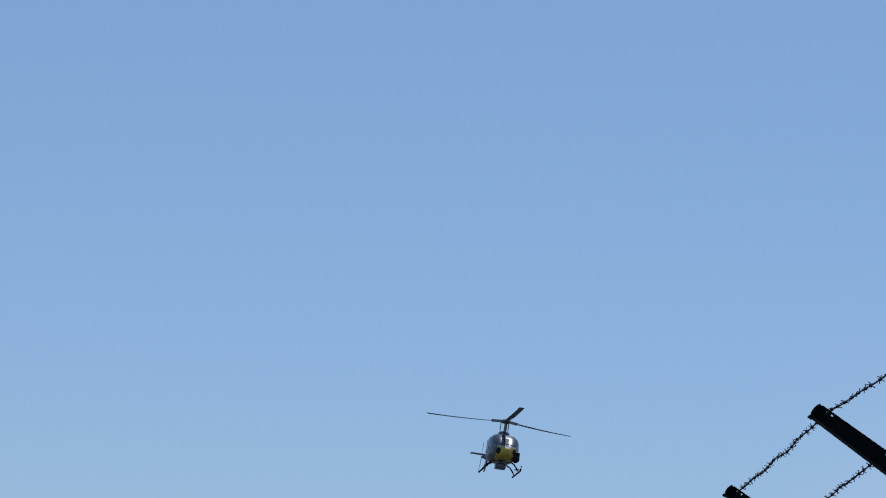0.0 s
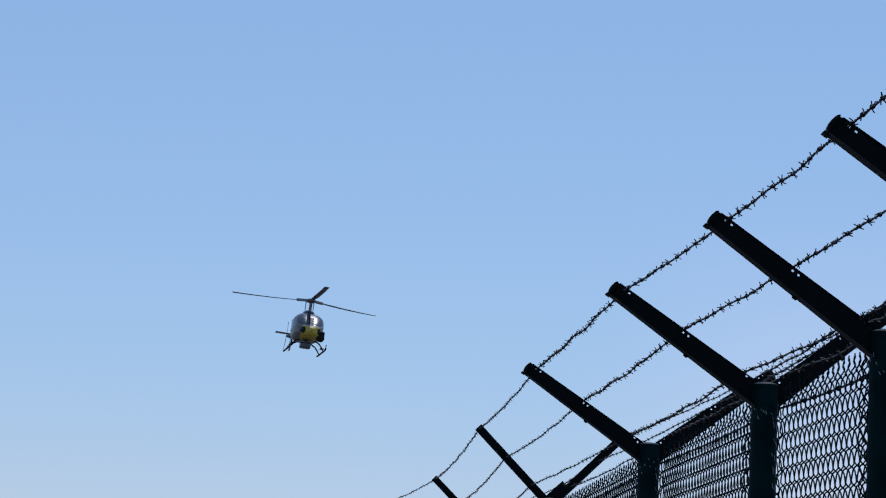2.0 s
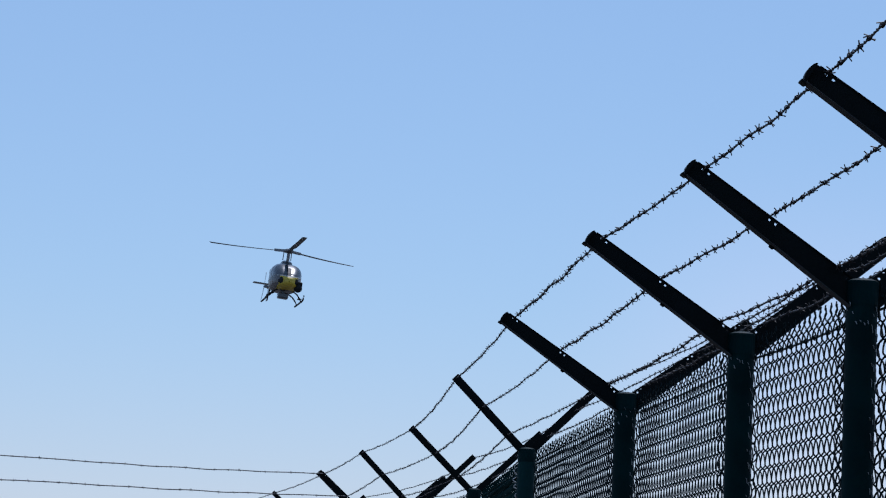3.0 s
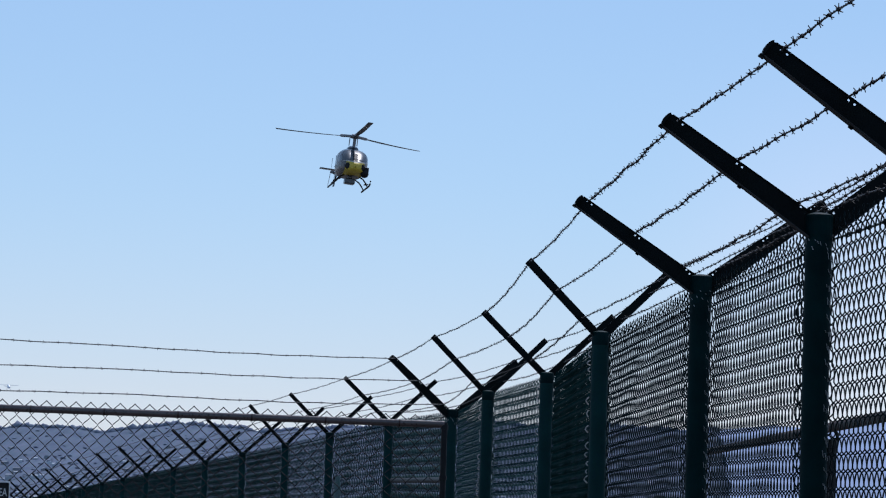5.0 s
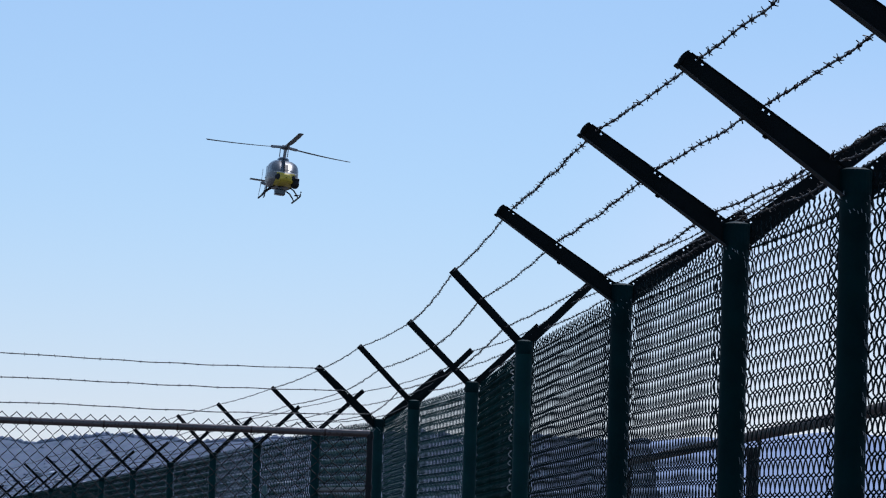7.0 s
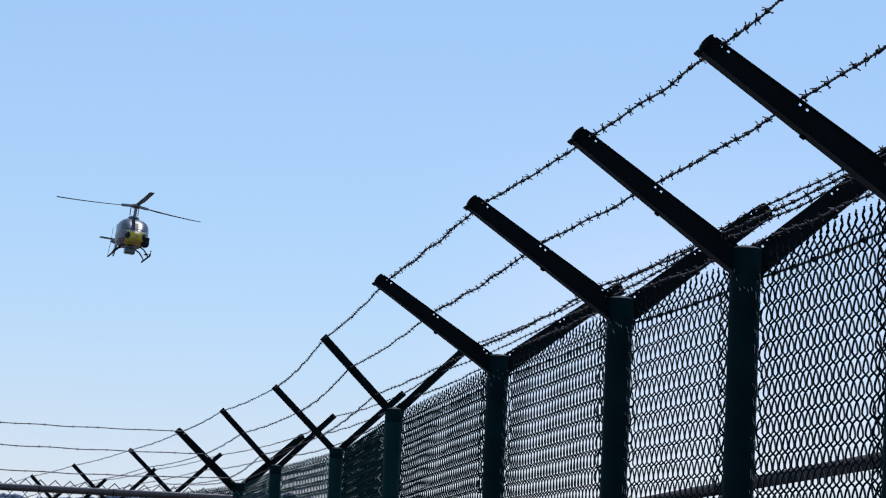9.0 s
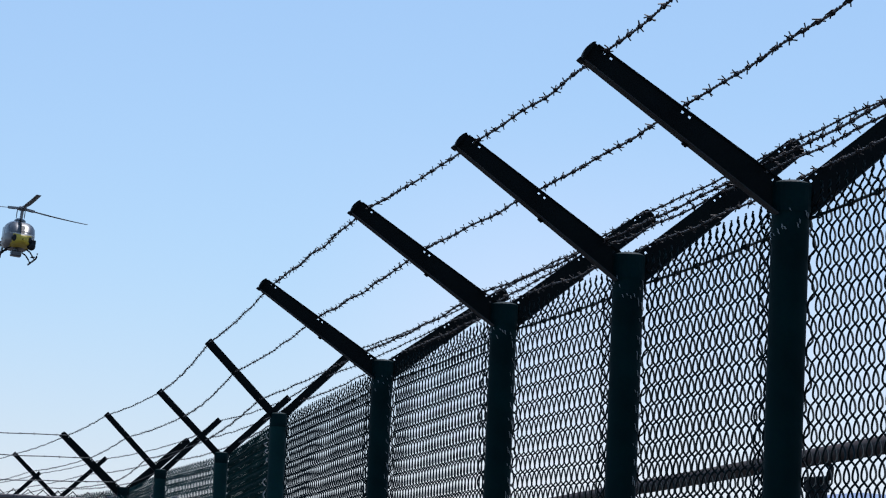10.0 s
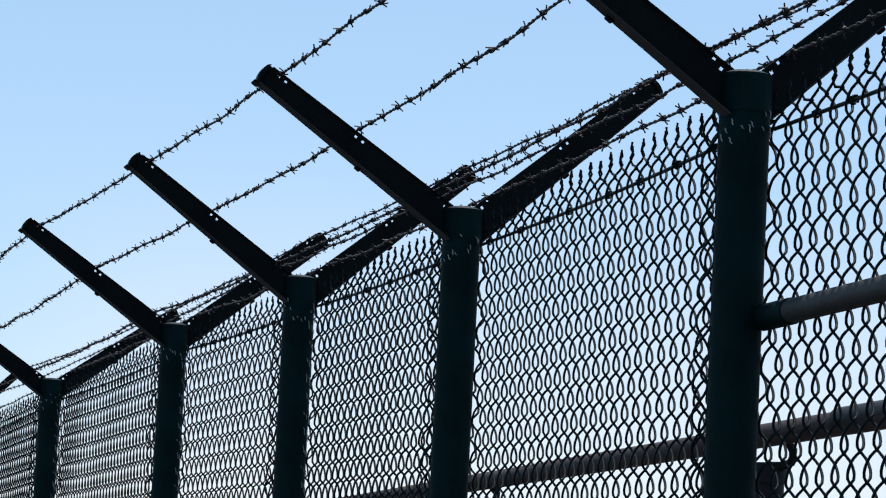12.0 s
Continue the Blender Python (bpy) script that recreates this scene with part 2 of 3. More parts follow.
def hill_point(az, k):
    """k: 0 at the foot, 1 on the ridge."""
    dist = 1100 + 900 * k
    rise = (k ** 1.25) * (ridge_angle(az) + 0.25) - 0.25
    wob = 0.05 * noise.noise((az * 0.8, k * 5, 2.0)) * (1 - k) * 2
    a = radians(az)
    return Vector((dist * math.sin(a), dist * math.cos(a), 1.6 + dist * math.tan(radians(rise + wob))))


def slope_mesh(name, azs, point, mat, label):
    ks = np.linspace(0, 1, 13)
    vs = [point(a, k) for k in ks for a in azs]
    # the far side falls away again
    for a in azs:
        p = point(a, 1.0)
        vs.append(Vector((p.x * 1.3, p.y * 1.3, -10)))
    n = len(azs)
    fs = [(j * n + i, j * n + i + 1, (j + 1) * n + i + 1, (j + 1) * n + i) for j in range(len(ks)) for i in range(n - 1)]
    tagged(new(name, mesh_of(name, vs, fs, mat, True)), label, "hill", kind="structure")


def near_fade(az):
    """The near hill runs out towards the right."""
    return min(1.0, max(0.0, (5.0 - az) / 0.4))


def near_point(az, k):
    p = hill_point(az, k)
    d = math.hypot(p.x, p.y)
    f = near_fade(az)
    p.z = 1.6 + (p.z - 1.6) * f - (1 - f) * d * 0.006
    return p


def far_point(az, k):
    dist = 2700 + 700 * k
    rise = k * (ridge_angle(az) + 0.3) - 0.3 - (0.12 if az < 0 else 0)
    a = radians(az)
    return Vector((dist * math.sin(a), dist * math.cos(a), 1.6 + dist * math.tan(radians(rise))))


def hills():
    slope_mesh("backdrop_near_hill", np.concatenate([np.linspace(-40, -10.2, 40), np.linspace(-10, 5.1, 204)]), near_point, HILL, "wooded hillside far beyond the fence, slate-blue haze in its colour")
    slope_mesh("backdrop_far_ridge", np.linspace(-40, 45, 171), far_point, FARHILL, "ridge behind everything, pale lavender haze in its colour")


hills()


def blob(rng, c, r, h):
    """An uneven tree crown as a lump of a few facets."""
    vs, fs = [], []
    rings = [(0.0, 0.45), (0.3, 1.0), (0.65, 0.85), (0.9, 0.45)]
    for z, w in rings:
        for s in range(6):
            a = s * math.pi / 3 + rng.uniform(-0.3, 0.3)
            q = w * r * rng.uniform(0.7, 1.25)
            vs.append((c[0] + q * math.cos(a), c[1] + q * math.sin(a), c[2] + h * (z + rng.uniform(-0.06, 0.06))))
    vs.append((c[0] + rng.uniform(-0.3, 0.3) * r, c[1], c[2] + h * rng.uniform(0.95, 1.15)))
    for j in range(3):
        for s in range(6):
            fs.append((j * 6 + s, j * 6 + (s + 1) % 6, (j + 1) * 6 + (s + 1) % 6))
            fs.append((j * 6 + s, (j + 1) * 6 + (s + 1) % 6, (j + 1) * 6 + s))
    for s in range(6):
        fs.append((18 + s, 18 + (s + 1) % 6, 24))
    return vs, fs


def hill_growth():
    rng = random.Random(4)
    vs, fs = [], []
    for i in range(2300):
        on_ridge = i < 1500
        az = rng.uniform(-9.5, 4.9)
        k = 1.0 if on_ridge else rng.uniform(0.02, 0.98)
        p = near_point(az, k)
        if on_ridge:
            r = rng.uniform(1.0, 2.9) * (1.0 if rng.random() < 0.85 else 1.5)
            h = r * rng.uniform(0.7, 1.5)
        else:
            r = rng.uniform(0.6, 1.5)
            h = r * rng.uniform(0.6, 1.2)
        v, q = blob(rng, (p.x, p.y, p.z - (0.6 * r if on_ridge else 0.1 * r)), r, h)
        fs += [tuple(x + len(vs) for x in t) for t in q]
        vs += v
    tagged(new("hillside_trees", mesh_of("hillside_trees", vs, fs, HILLTREE, True)), "tree crowns scattered over the far hillside, haze in their colour", "trees", kind="stuff")
    vs, fs = [], []
    for i in range(600):
        az = rng.uniform(-9.5, 4.9)
        k = 0.05 + 0.75 * rng.random() ** 1.6
        p = near_point(az, k)
        w, d, h, a = rng.uniform(0.6, 1.9), rng.uniform(0.6, 1.4), rng.uniform(0.6, 1.5), rng.uniform(0, 3.14)
        ca, sn = math.cos(a), math.sin(a)
        o = len(vs)
        for z in (-1.0, h):
            for x, y in ((-w, -d), (w, -d), (w, d), (-w, d)):
                vs.append((p.x + x * ca - y * sn, p.y + x * sn + y * ca, p.z + z))
        for x in (-w, w):
            vs.append((p.x + x * ca, p.y + x * sn, p.z + h + d * 0.4))
        fs += [tuple(o + x for x in t) for t in ((0, 1, 5, 4), (1, 2, 6, 5), (2, 3, 7, 6), (3, 0, 4, 7), (4, 5, 9, 8), (6, 7, 8, 9), (5, 6, 9), (7, 4, 8))]
    tagged(new("hillside_houses", mesh_of("hillside_houses", vs, fs, HOUSE)), "small houses scattered over the hillside, pale haze in their colour", "houses", kind="stuff")


hill_growth()

# ---------------------------------------------------------------- the green fence
# posts: x, y and height of the top; reach and rise of the arms; near posts carry broad channel arms
NEAR = [(1.15, 2.80), (1.107, 4.03), (1.062, 5.55), (0.99, 6.83), (0.89, 8.12), (0.78, 10.29)]
NEAR_TOP = 2.315
NEAR_REACH = (0.318, 0.322, 0.331, 0.336, 0.35, 0.355)
BACK_ARM = ((0.303, 0.235), (0.303, 0.235), (0.305, 0.234), (0.324, 0.243), (0.330, 0.233), (0.345, 0.225))   # reach and rise on the far side
NEAR_RISE = (0.194, 0.196, 0.198, 0.210, 0.212, 0.213)
FAR = [(0.61, 12.94, 2.28, 0.28, 0.25), (0.52, 16.34, 2.26, 0.31, 0.27), (0.28, 18.77, 2.25, 0.31, 0.28), (0.10, 21.4, 2.22, 0.37, 0.31),
       (-0.33, 24.6, 2.23, 0.33, 0.28), (-0.84, 27.6, 2.19, 0.33, 0.29), (-1.31, 30.4, 2.15, 0.33, 0.31)]
for i in range(15):
    FAR.append((-1.85 - 0.555 * i, 33.4 + 3 * i, 2.10 - 0.05 * i, 0.36, 0.30))

POSTS = [(x, y, NEAR_TOP, r, h, True) for (x, y), r, h in zip(NEAR, NEAR_REACH, NEAR_RISE)] + [(*p, i == 3) for i, p in enumerate(FAR)]
POST_R = 0.0315
SPANS = (0.955, 0.52, 0.06)   # where the three strands cross an arm, from its foot


def across(i):
    """The level direction from post i to the camera's side of the fence."""
    a, b = POSTS[max(i - 1, 0)], POSTS[min(i + 1, len(POSTS) - 1)]
    d = Vector((b[0] - a[0], b[1] - a[1], 0)).normalized()
    return Vector((-d.y, d.x, 0))


def taper(bm, length, top):
    """Narrows an arm from its foot to its tip, keeping the upper edge straight."""
    for v in bm.verts:
        v.co.z = top + (v.co.z - top) * (1.06 - 0.28 * min(max(v.co.x / length, 0.0), 1.0))
    return bm


def arm_mesh(length, broad):
    """A folded steel arm along +x, its pierced web upright, with a flange along the lower edge and a rounded end plate."""
    w = 0.048 if broad else 0.028
    drop = 0.86 if broad else 0.25
    us = [-0.024 if broad else 0.0]
    skip = []
    for f in sorted(SPANS):
        c = f * length
        for o in (-0.011, -0.0062, 0.0035, 0.0082):
            us.append(min(max(c + o, 0.001 + len(us) * 1e-4), length - 0.004))
    length += 0.011 if broad else 0.004
    us.append(length)
    us = sorted(us)
    hole = 0.80 if broad else 0.6
    vs_ = [0.0, w * (hole - 0.10), w * (hole + 0.01), w * (hole + 0.11), w]
    if broad:
        for g in range(3):
            skip.append((1 + 4 * g, 2))
            skip.append((3 + 4 * g, 2 if g else 3))
    bm = plate(us, [v - w * drop for v in vs_], skip, 0.003)
    if broad:
        box(bm, 0.0, 0.0, w * (1 - drop) - 0.0005, length * 0.985, 0.006, w * (1 - drop) + 0.002)
        # curved end plate
        n = 8
        ring = []
        for s in range(n + 1):
            a = math.pi * (s / n) - math.pi / 2
            ring.append((length + 0.008 * math.cos(a), w * 0.5 * math.sin(a) + w * (0.5 - drop)))
        lo = [bm.verts.new((x, -0.004, z)) for x, z in ring]
        hi = [bm.verts.new((x, 0.016, z)) for x, z in ring]
        for s in range(n):
            bm.faces.new((lo[s], lo[s + 1], hi[s + 1], hi[s]))
        bm.faces.new(lo)
        bm.faces.new(hi[::-1])
        # bolt under the middle
        box(bm, 0.42 * length, 0.004, -w * drop - 0.0075, 0.42 * length + 0.011, 0.015, -w * drop - 0.002, 0.002)
        # hooked lip at the end
        box(bm, length - 0.004, -0.008, -w * (drop + 0.1), length + 0.008, 0.020, -w * (drop - 0.02), 0.001)
        taper(bm, length, w * (1 - drop))
    return bm


def flange_mesh(length, broad):
    """The strip folded out along the lower edge of an arm."""
    bm = bmesh.new()
    w, drop, out = (0.048, 0.86, 0.030) if broad else (0.028, 0.25, 0.018)
    box(bm, -0.024 if broad else 0.0, -0.001, -w * drop - 0.003, length + (0.010 if broad else 0.004), out, -w * drop - 0.0004, 0.0008)
    return taper(bm, length, w * (1 - drop)) if broad else bm


def arm_matrix(foot, tip):
    x = (tip - foot).normalized()
    z = Vector((0, 0, 1)) - x * x.z
    z.normalize()
    y = z.cross(x)
    return Matrix.Translation(foot) @ Matrix((x, y, z)).transposed().to_4x4()


def arm_ends(i, side):
    """Foot and tip of the arm of post i on the camera's side (1) or the far side (-1)."""
    x, y, top, reach, rise, broad = POSTS[i]
    n = across(i) * side
    if side < 0 and i < 6:
        reach, rise = BACK_ARM[i]
    c = Vector((x, y, top))
    return c + n * 0.022 + Vector((0, 0, -0.004 if broad else -0.010)), c + n * reach + Vector((0, 0, rise))


# a short pale wire tick, added on the posts to draw a glint
tick_v, tick_f = tubes([np.array([(0.0, -0.002, 0.010), (0.0008, 0, 0.004), (0.0008, 0, -0.004), (0, 0.002, -0.010)])], 0.0010, 4)
TICK_MESH = fast_mesh("glint_tick", tick_v, tick_f, GLINT)


def fence_post(i):
    x, y, top, reach, rise, broad = POSTS[i]
    z0 = ground_z(y)
    ob = empty("fence_post", pose(x, y, z0), "dark green round steel post with two spread barbed-wire arms" if broad else "dark green steel post with two slim spread barbed-wire arms", "fence post", "posts of the green fence")
    inv = ob.matrix_basis.inverted()
    bm = bmesh.new()
    bmesh.ops.create_cone(bm, cap_ends=True, segments=20, radius1=POST_R, radius2=POST_R, depth=top - z0 - 0.02, matrix=Matrix.Translation((0, 0, (top - z0 - 0.02) / 2)))
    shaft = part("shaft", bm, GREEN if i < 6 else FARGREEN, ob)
    for q in shaft.data.polygons:
        q.use_smooth = len(q.vertices) == 4
    # cap: a collar under a shallow dome
    bm = bmesh.new()
    prof = [(POST_R + 0.0012, top - z0 - 0.050), (POST_R + 0.0015, top - z0 - 0.006), (POST_R + 0.0006, top - z0 - 0.002), (POST_R * 0.7, top - z0 + 0.002), (POST_R * 0.3, top - z0 + 0.004)]
    rings = [[bm.verts.new((r * math.cos(s * math.pi / 12), r * math.sin(s * math.pi / 12), z)) for s in range(24)] for r, z in prof]
    for a, b in zip(rings, rings[1:]):
        for s in range(24):
            bm.faces.new((a[s], a[(s + 1) % 24], b[(s + 1) % 24], b[s]))
    bm.faces.new(rings[-1])
    part("cap", bm, GREEN, ob, "flat green post cap with a bright rim")
    if broad:
        rng = random.Random(50 + i)
        # ticks under the cap, added as highlights of the mesh points
        for s in range(26):
            a = s * 2 * math.pi / 26 + rng.uniform(-0.12, 0.12)
            z = top - z0 - 0.046 - rng.uniform(0.0, 0.045)
            r = POST_R + 0.0018
            hang("glint_tick", TICK_MESH, ob, m=pose(r * math.cos(a), r * math.sin(a), z, rng.uniform(-14, 14), 0, math.degrees(a)) @ Matrix.Diagonal((0.9, 0.9, rng.uniform(0.15, 0.5), 1)))
    if 2 < i < 6:      # pale ticks down the flank, added as glints of the mesh
        for k in range(1, 17):
            for w in range(3):
                a = radians(-52 + 13 * w + 5 * math.sin(2.3 * k + i + w))
                z = top - z0 - 0.062 - 0.0355 * k - 0.006 * w
                r = POST_R + 0.0012
                hang("glint_tick", TICK_MESH, ob, m=pose(r * math.cos(a), r * math.sin(a), z, 5 * math.sin(7 * a + k), 0, math.degrees(a)) @ Matrix.Diagonal((0.8, 0.8, 0.55 + 0.3 * math.sin(k * 1.9 + w), 1)))
    for side in (1, -1):
        foot, tip = arm_ends(i, side)
        long = (tip - foot).length
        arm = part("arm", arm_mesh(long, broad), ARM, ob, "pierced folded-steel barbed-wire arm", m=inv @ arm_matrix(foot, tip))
        part("flange", flange_mesh(long, broad), FLANGE if broad else ARM, arm, "lower flange with bounce light in its colour" if broad else "")
    return ob


for i in range(len(POSTS)):
    fence_post(i)


def woven(a, b, top_a, top_b, bottom, pitch, rise, depth, radius, per, sides, barb=0.035, crisp=1.3):
    """Chain link between two posts: upright spiral wires, each linked with the next, twisted into points at the top."""
    a, b = np.array(a, float), np.array(b, float)
    d = b - a
    length = np.hypot(*d)
    d /= length
    nrm = np.array([-d[1], d[0]])
    count = max(int(length / (pitch / 2)), 1)
    half = length / count
    lines = []
    for i in range(count):
        f = (i + 0.5) / count
        top = top_a + (top_b - top_a) * f
        turns = (top - barb - bottom(f)) / rise
        n = int(turns * per)
        ph = np.arange(n + 1) * 2 * np.pi / per + (np.pi if i % 2 else 0.0)
        tri = 2 / np.pi * np.arcsin(np.cos(ph) * 0.999)
        x = half * (i + 0.5) - half * 0.54 * (0.7 * tri + 0.3 * np.cos(ph))
        y = depth * np.tanh(crisp * np.sin(ph - 0.10)) / math.tanh(crisp)
        z = top - barb - np.arange(n + 1) * rise / per
        # slight unevenness of hand-stretched mesh
        y = y + 0.0012 * np.sin(x * 5.1 + z * 2.3) + 0.0005 * np.sin(z * 11 + x * 9)
        end = half * (i + (1 if i % 2 == 0 else 0))
        if barb:
            tw = np.linspace(1, 0, 5)[:-1]
            s = 1 if i % 2 else -1
            x = np.r_[end + s * 0.0022 * np.cos(tw * 9), x]
            y = np.r_[s * 0.0022 * np.sin(tw * 9) + 0 * tw, y]
            z = np.r_[top - barb + barb * tw + 0.004 * math.sin(i * 1.7), z]
        lines.append(np.stack([a[0] + d[0] * x + nrm[0] * y, a[1] + d[1] * x + nrm[1] * y, z], 1))
    return tubes(lines, radius, sides, True)


def fence_panel(i):
    p, q = POSTS[i], POSTS[i + 1]
    near = i < 6
    na, nb = across(i), across(i + 1)
    off = -(POST_R + 0.006)
    a = (p[0] + na.x * off, p[1] + na.y * off)
    b = (q[0] + nb.x * off, q[1] + nb.y * off)
    ta, tb = (z[2] - (0.014 if i == 0 else 0.004) for z in (p, q))
    ob = empty("chain_link_panel", pose(0, 0, 0), "dark green vinyl-coated chain-link mesh between two posts", "fence panel", "panels of the green fence")
    low = lambda f: ground_z(p[1] + (q[1] - p[1]) * f) + 0.04
    if near:
        args = (0.0545, (0.071, 0.071, 0.075, 0.080, 0.086, 0.096)[i], 0.0068, (0.0019, 0.0019, 0.0021, 0.0019, 0.0018, 0.0019)[i], 16, 5, 0.035, (1.3, 1.3, 1.9, 2.5, 2.8, 2.8)[i])
    elif i < 9:
        args = (0.060, (0.076, 0.092, 0.073)[i - 6], 0.0058, (0.0025, 0.0030, 0.0021)[i - 6], 8, 3)
    else:
        args = (0.085, 0.118, 0.0060, {9: 0.0042, 10: 0.0039, 11: 0.0033}.get(i, 0.0043), 8, 3, 0.02)
    vs, fs = woven(a, b, ta, tb, low, *args)
    me = fast_mesh("wire_mesh", vs, fs, VINYL if i < 6 else HAZED if 6 < i < 10 else FARGREEN)
    tagged(hang("wire_mesh", me, ob), kind="stuff")
    # tension wire below the points, and the rail behind the mesh
    t = np.linspace(0, 1, 24)[:, None]
    A, B = np.array([*a, ta - 0.052]), np.array([*b, tb - 0.052])
    line = A + (B - A) * t
    line[:, 2] -= 0.006 * np.sin(np.pi * t[:, 0])
    vs, fs = tubes([line], 0.0026, 6)
    hang("tension_wire", fast_mesh("tension_wire", vs, fs, VINYL), ob)
    if near:
        # the last wire, looped round a tension bar beside the post
        t = np.arange(low(0.0), ta - 0.045, 0.0045)
        for turn in (0.0, math.pi):
            u = POST_R + 0.006 + 0.0085 * np.sin(t * 2 * np.pi / 0.078 + turn) + 0.0015 * np.sin(t * 23 + i)
            vs, fs = tubes([np.stack([p[0] + na.x * u, p[1] + na.y * u + 0.012 + 0.004 * np.cos(t * 80 + turn), t], 1)], 0.0018, 5)
            hang("end_wire", fast_mesh("end_wire", vs, fs, VINYL), ob)
        rng = random.Random(80 + i)
        f = 0.04
        while f < 0.97:
            c = line[int(f * 23)] + (line[int(f * 23) + 1] - line[int(f * 23)]) * ((f * 23) % 1)
            e = (B - A) / np.linalg.norm(B - A)
            ring = [c + e * (x - 0.5) * 0.016 + np.array([na.x, na.y, 0]) * 0.0042 * math.cos(x * 14) + np.array([0, 0, 0.0048]) * math.sin(x * 14) for x in np.linspace(0, 1, 16)]
            vs, fs = tubes([np.array(ring)], 0.0015, 4)
            hang("hog_ring", fast_mesh("hog_ring", vs, fs, VINYL), ob)
            f += rng.uniform(0.07, 0.16)
    if 5 < i < 10:      # loops lacing the mesh to the post, sun glints put into their pale colour
        z0 = ground_z(p[1]) + 0.1
        rng = random.Random(i)
        loops = []
        z = z0
        while z < ta - 0.09:
            t = np.linspace(0, 1, 7)
            high, wide = rng.uniform(0.014, 0.034), rng.uniform(0.004, 0.013)
            u = POST_R + rng.uniform(0.001, 0.006) + wide * np.sin(np.pi * t)
            if rng.random() < 0.75:
                loops.append(np.stack([p[0] + na.x * u, p[1] + na.y * u + 0.02, z + high * t], 1))
            z += high + rng.uniform(0.0, 0.02)
        vs, fs = tubes(loops, 0.0021, 4)
        tagged(hang("glint_lacing", fast_mesh("glint_lacing", vs, fs, GLINT), ob, "lacing along the post, sun glints put into its pale colour"), kind="stuff")
    ins = Vector((q[0] - p[0], q[1] - p[1], 0)).normalized() * 0.03
    k = {0: 0.30, 9: 0.43}.get(i)
    if k:
        pipe("brace_rail", Vector((p[0] + 0.03, p[1], p[2] - k)) + ins, Vector((q[0] + 0.03, q[1], q[2] - k)) - ins, 0.0150 if i == 0 else 0.017, BRACE, ob, 14, "weathered grey steel brace rail between two posts")
        if i == 0:
            e = Vector((q[0] + 0.03, q[1], q[2] - k))
            pipe("brace_band", e - ins * 0.5, e - ins * 4.0, 0.0165, GREEN, ob, 14, "dark green clamp at the end of the brace rail")
    return ob


for i in range(len(POSTS) - 1):
    fence_panel(i)

# ---------------------------------------------------------------- pipe rail standing behind the green fence
def pipe_rail():
    ob = empty("pipe_rail", pose(0, 0, 0), "weathered brown steel pipe rail on short posts behind the mesh", "rail")
    z = 1.99
    pipe("rail", (1.69, 2.6, z), (1.596, 21.2, z), 0.021, RAILMAT, ob, 18)
    pipe("sleeve", (1.678, 5.12, z + 0.004), (1.6755, 5.39, z + 0.004), 0.0225, BLACK, ob, 16, "dark coupling sleeve on the pipe")
    for y in (3.1, 5.78, 8.15, 14.3, 20.8):
        x = 1.69 - 0.0052 * (y - 2.6)
        pipe("upright", (x, y, 0), (x, y, z - 0.055), 0.026, BLACK, ob, 14)
        pipe("clamp", (x, y, z - 0.085), (x, y, z - 0.05), 0.031, BLACK, ob, 14)
        tube_part("hook", [(x, y, z - 0.055), (x + 0.012, y - 0.03, z - 0.056), (x + 0.02, y - 0.06, z - 0.05), (x + 0.018, y - 0.075, z - 0.03), (x + 0.004, y - 0.08, z - 0.012)], 0.008, BLACK, ob)
    return ob


# ---------------------------------------------------------------- barbed wire
BARB_REACH = 0.0102


def barb_mesh(seed):
    """Two short wires wound round the strand, with four pointed ends."""
    rng = random.Random(seed)
    lines = []
    for s in range(2):
        a0 = rng.uniform(0, 6.28)
        pts = [(-0.004 + s * 0.008 + rng.uniform(-0.003, 0.003), BARB_REACH * math.cos(a0) , BARB_REACH * math.sin(a0))]
        for q in range(6):
            a = a0 + 0.6 + q * 1.15
            pts.append((s * 0.006 - 0.003 + q * 0.0008, 0.0037 * math.cos(a), 0.0037 * math.sin(a)))
        a1 = a0 + math.pi + rng.uniform(-0.4, 0.4)
        pts.append((s * 0.006 + rng.uniform(-0.004, 0.004), BARB_REACH * math.cos(a1), BARB_REACH * math.sin(a1)))
        lines.append(np.array(pts))
    vs, fs = [], []
    o = 0
    for l_ in lines:
        v, f = tubes([l_], 0.00125, 3)
        vs.append(v)
        fs.append(f + o)
        o += len(v)
    return np.concatenate(vs), np.concatenate(fs)


BARBS = [barb_mesh(s) for s in range(7)]
BARB_MESHES = [fast_mesh("barb", v, f, BARB) for v, f in BARBS]


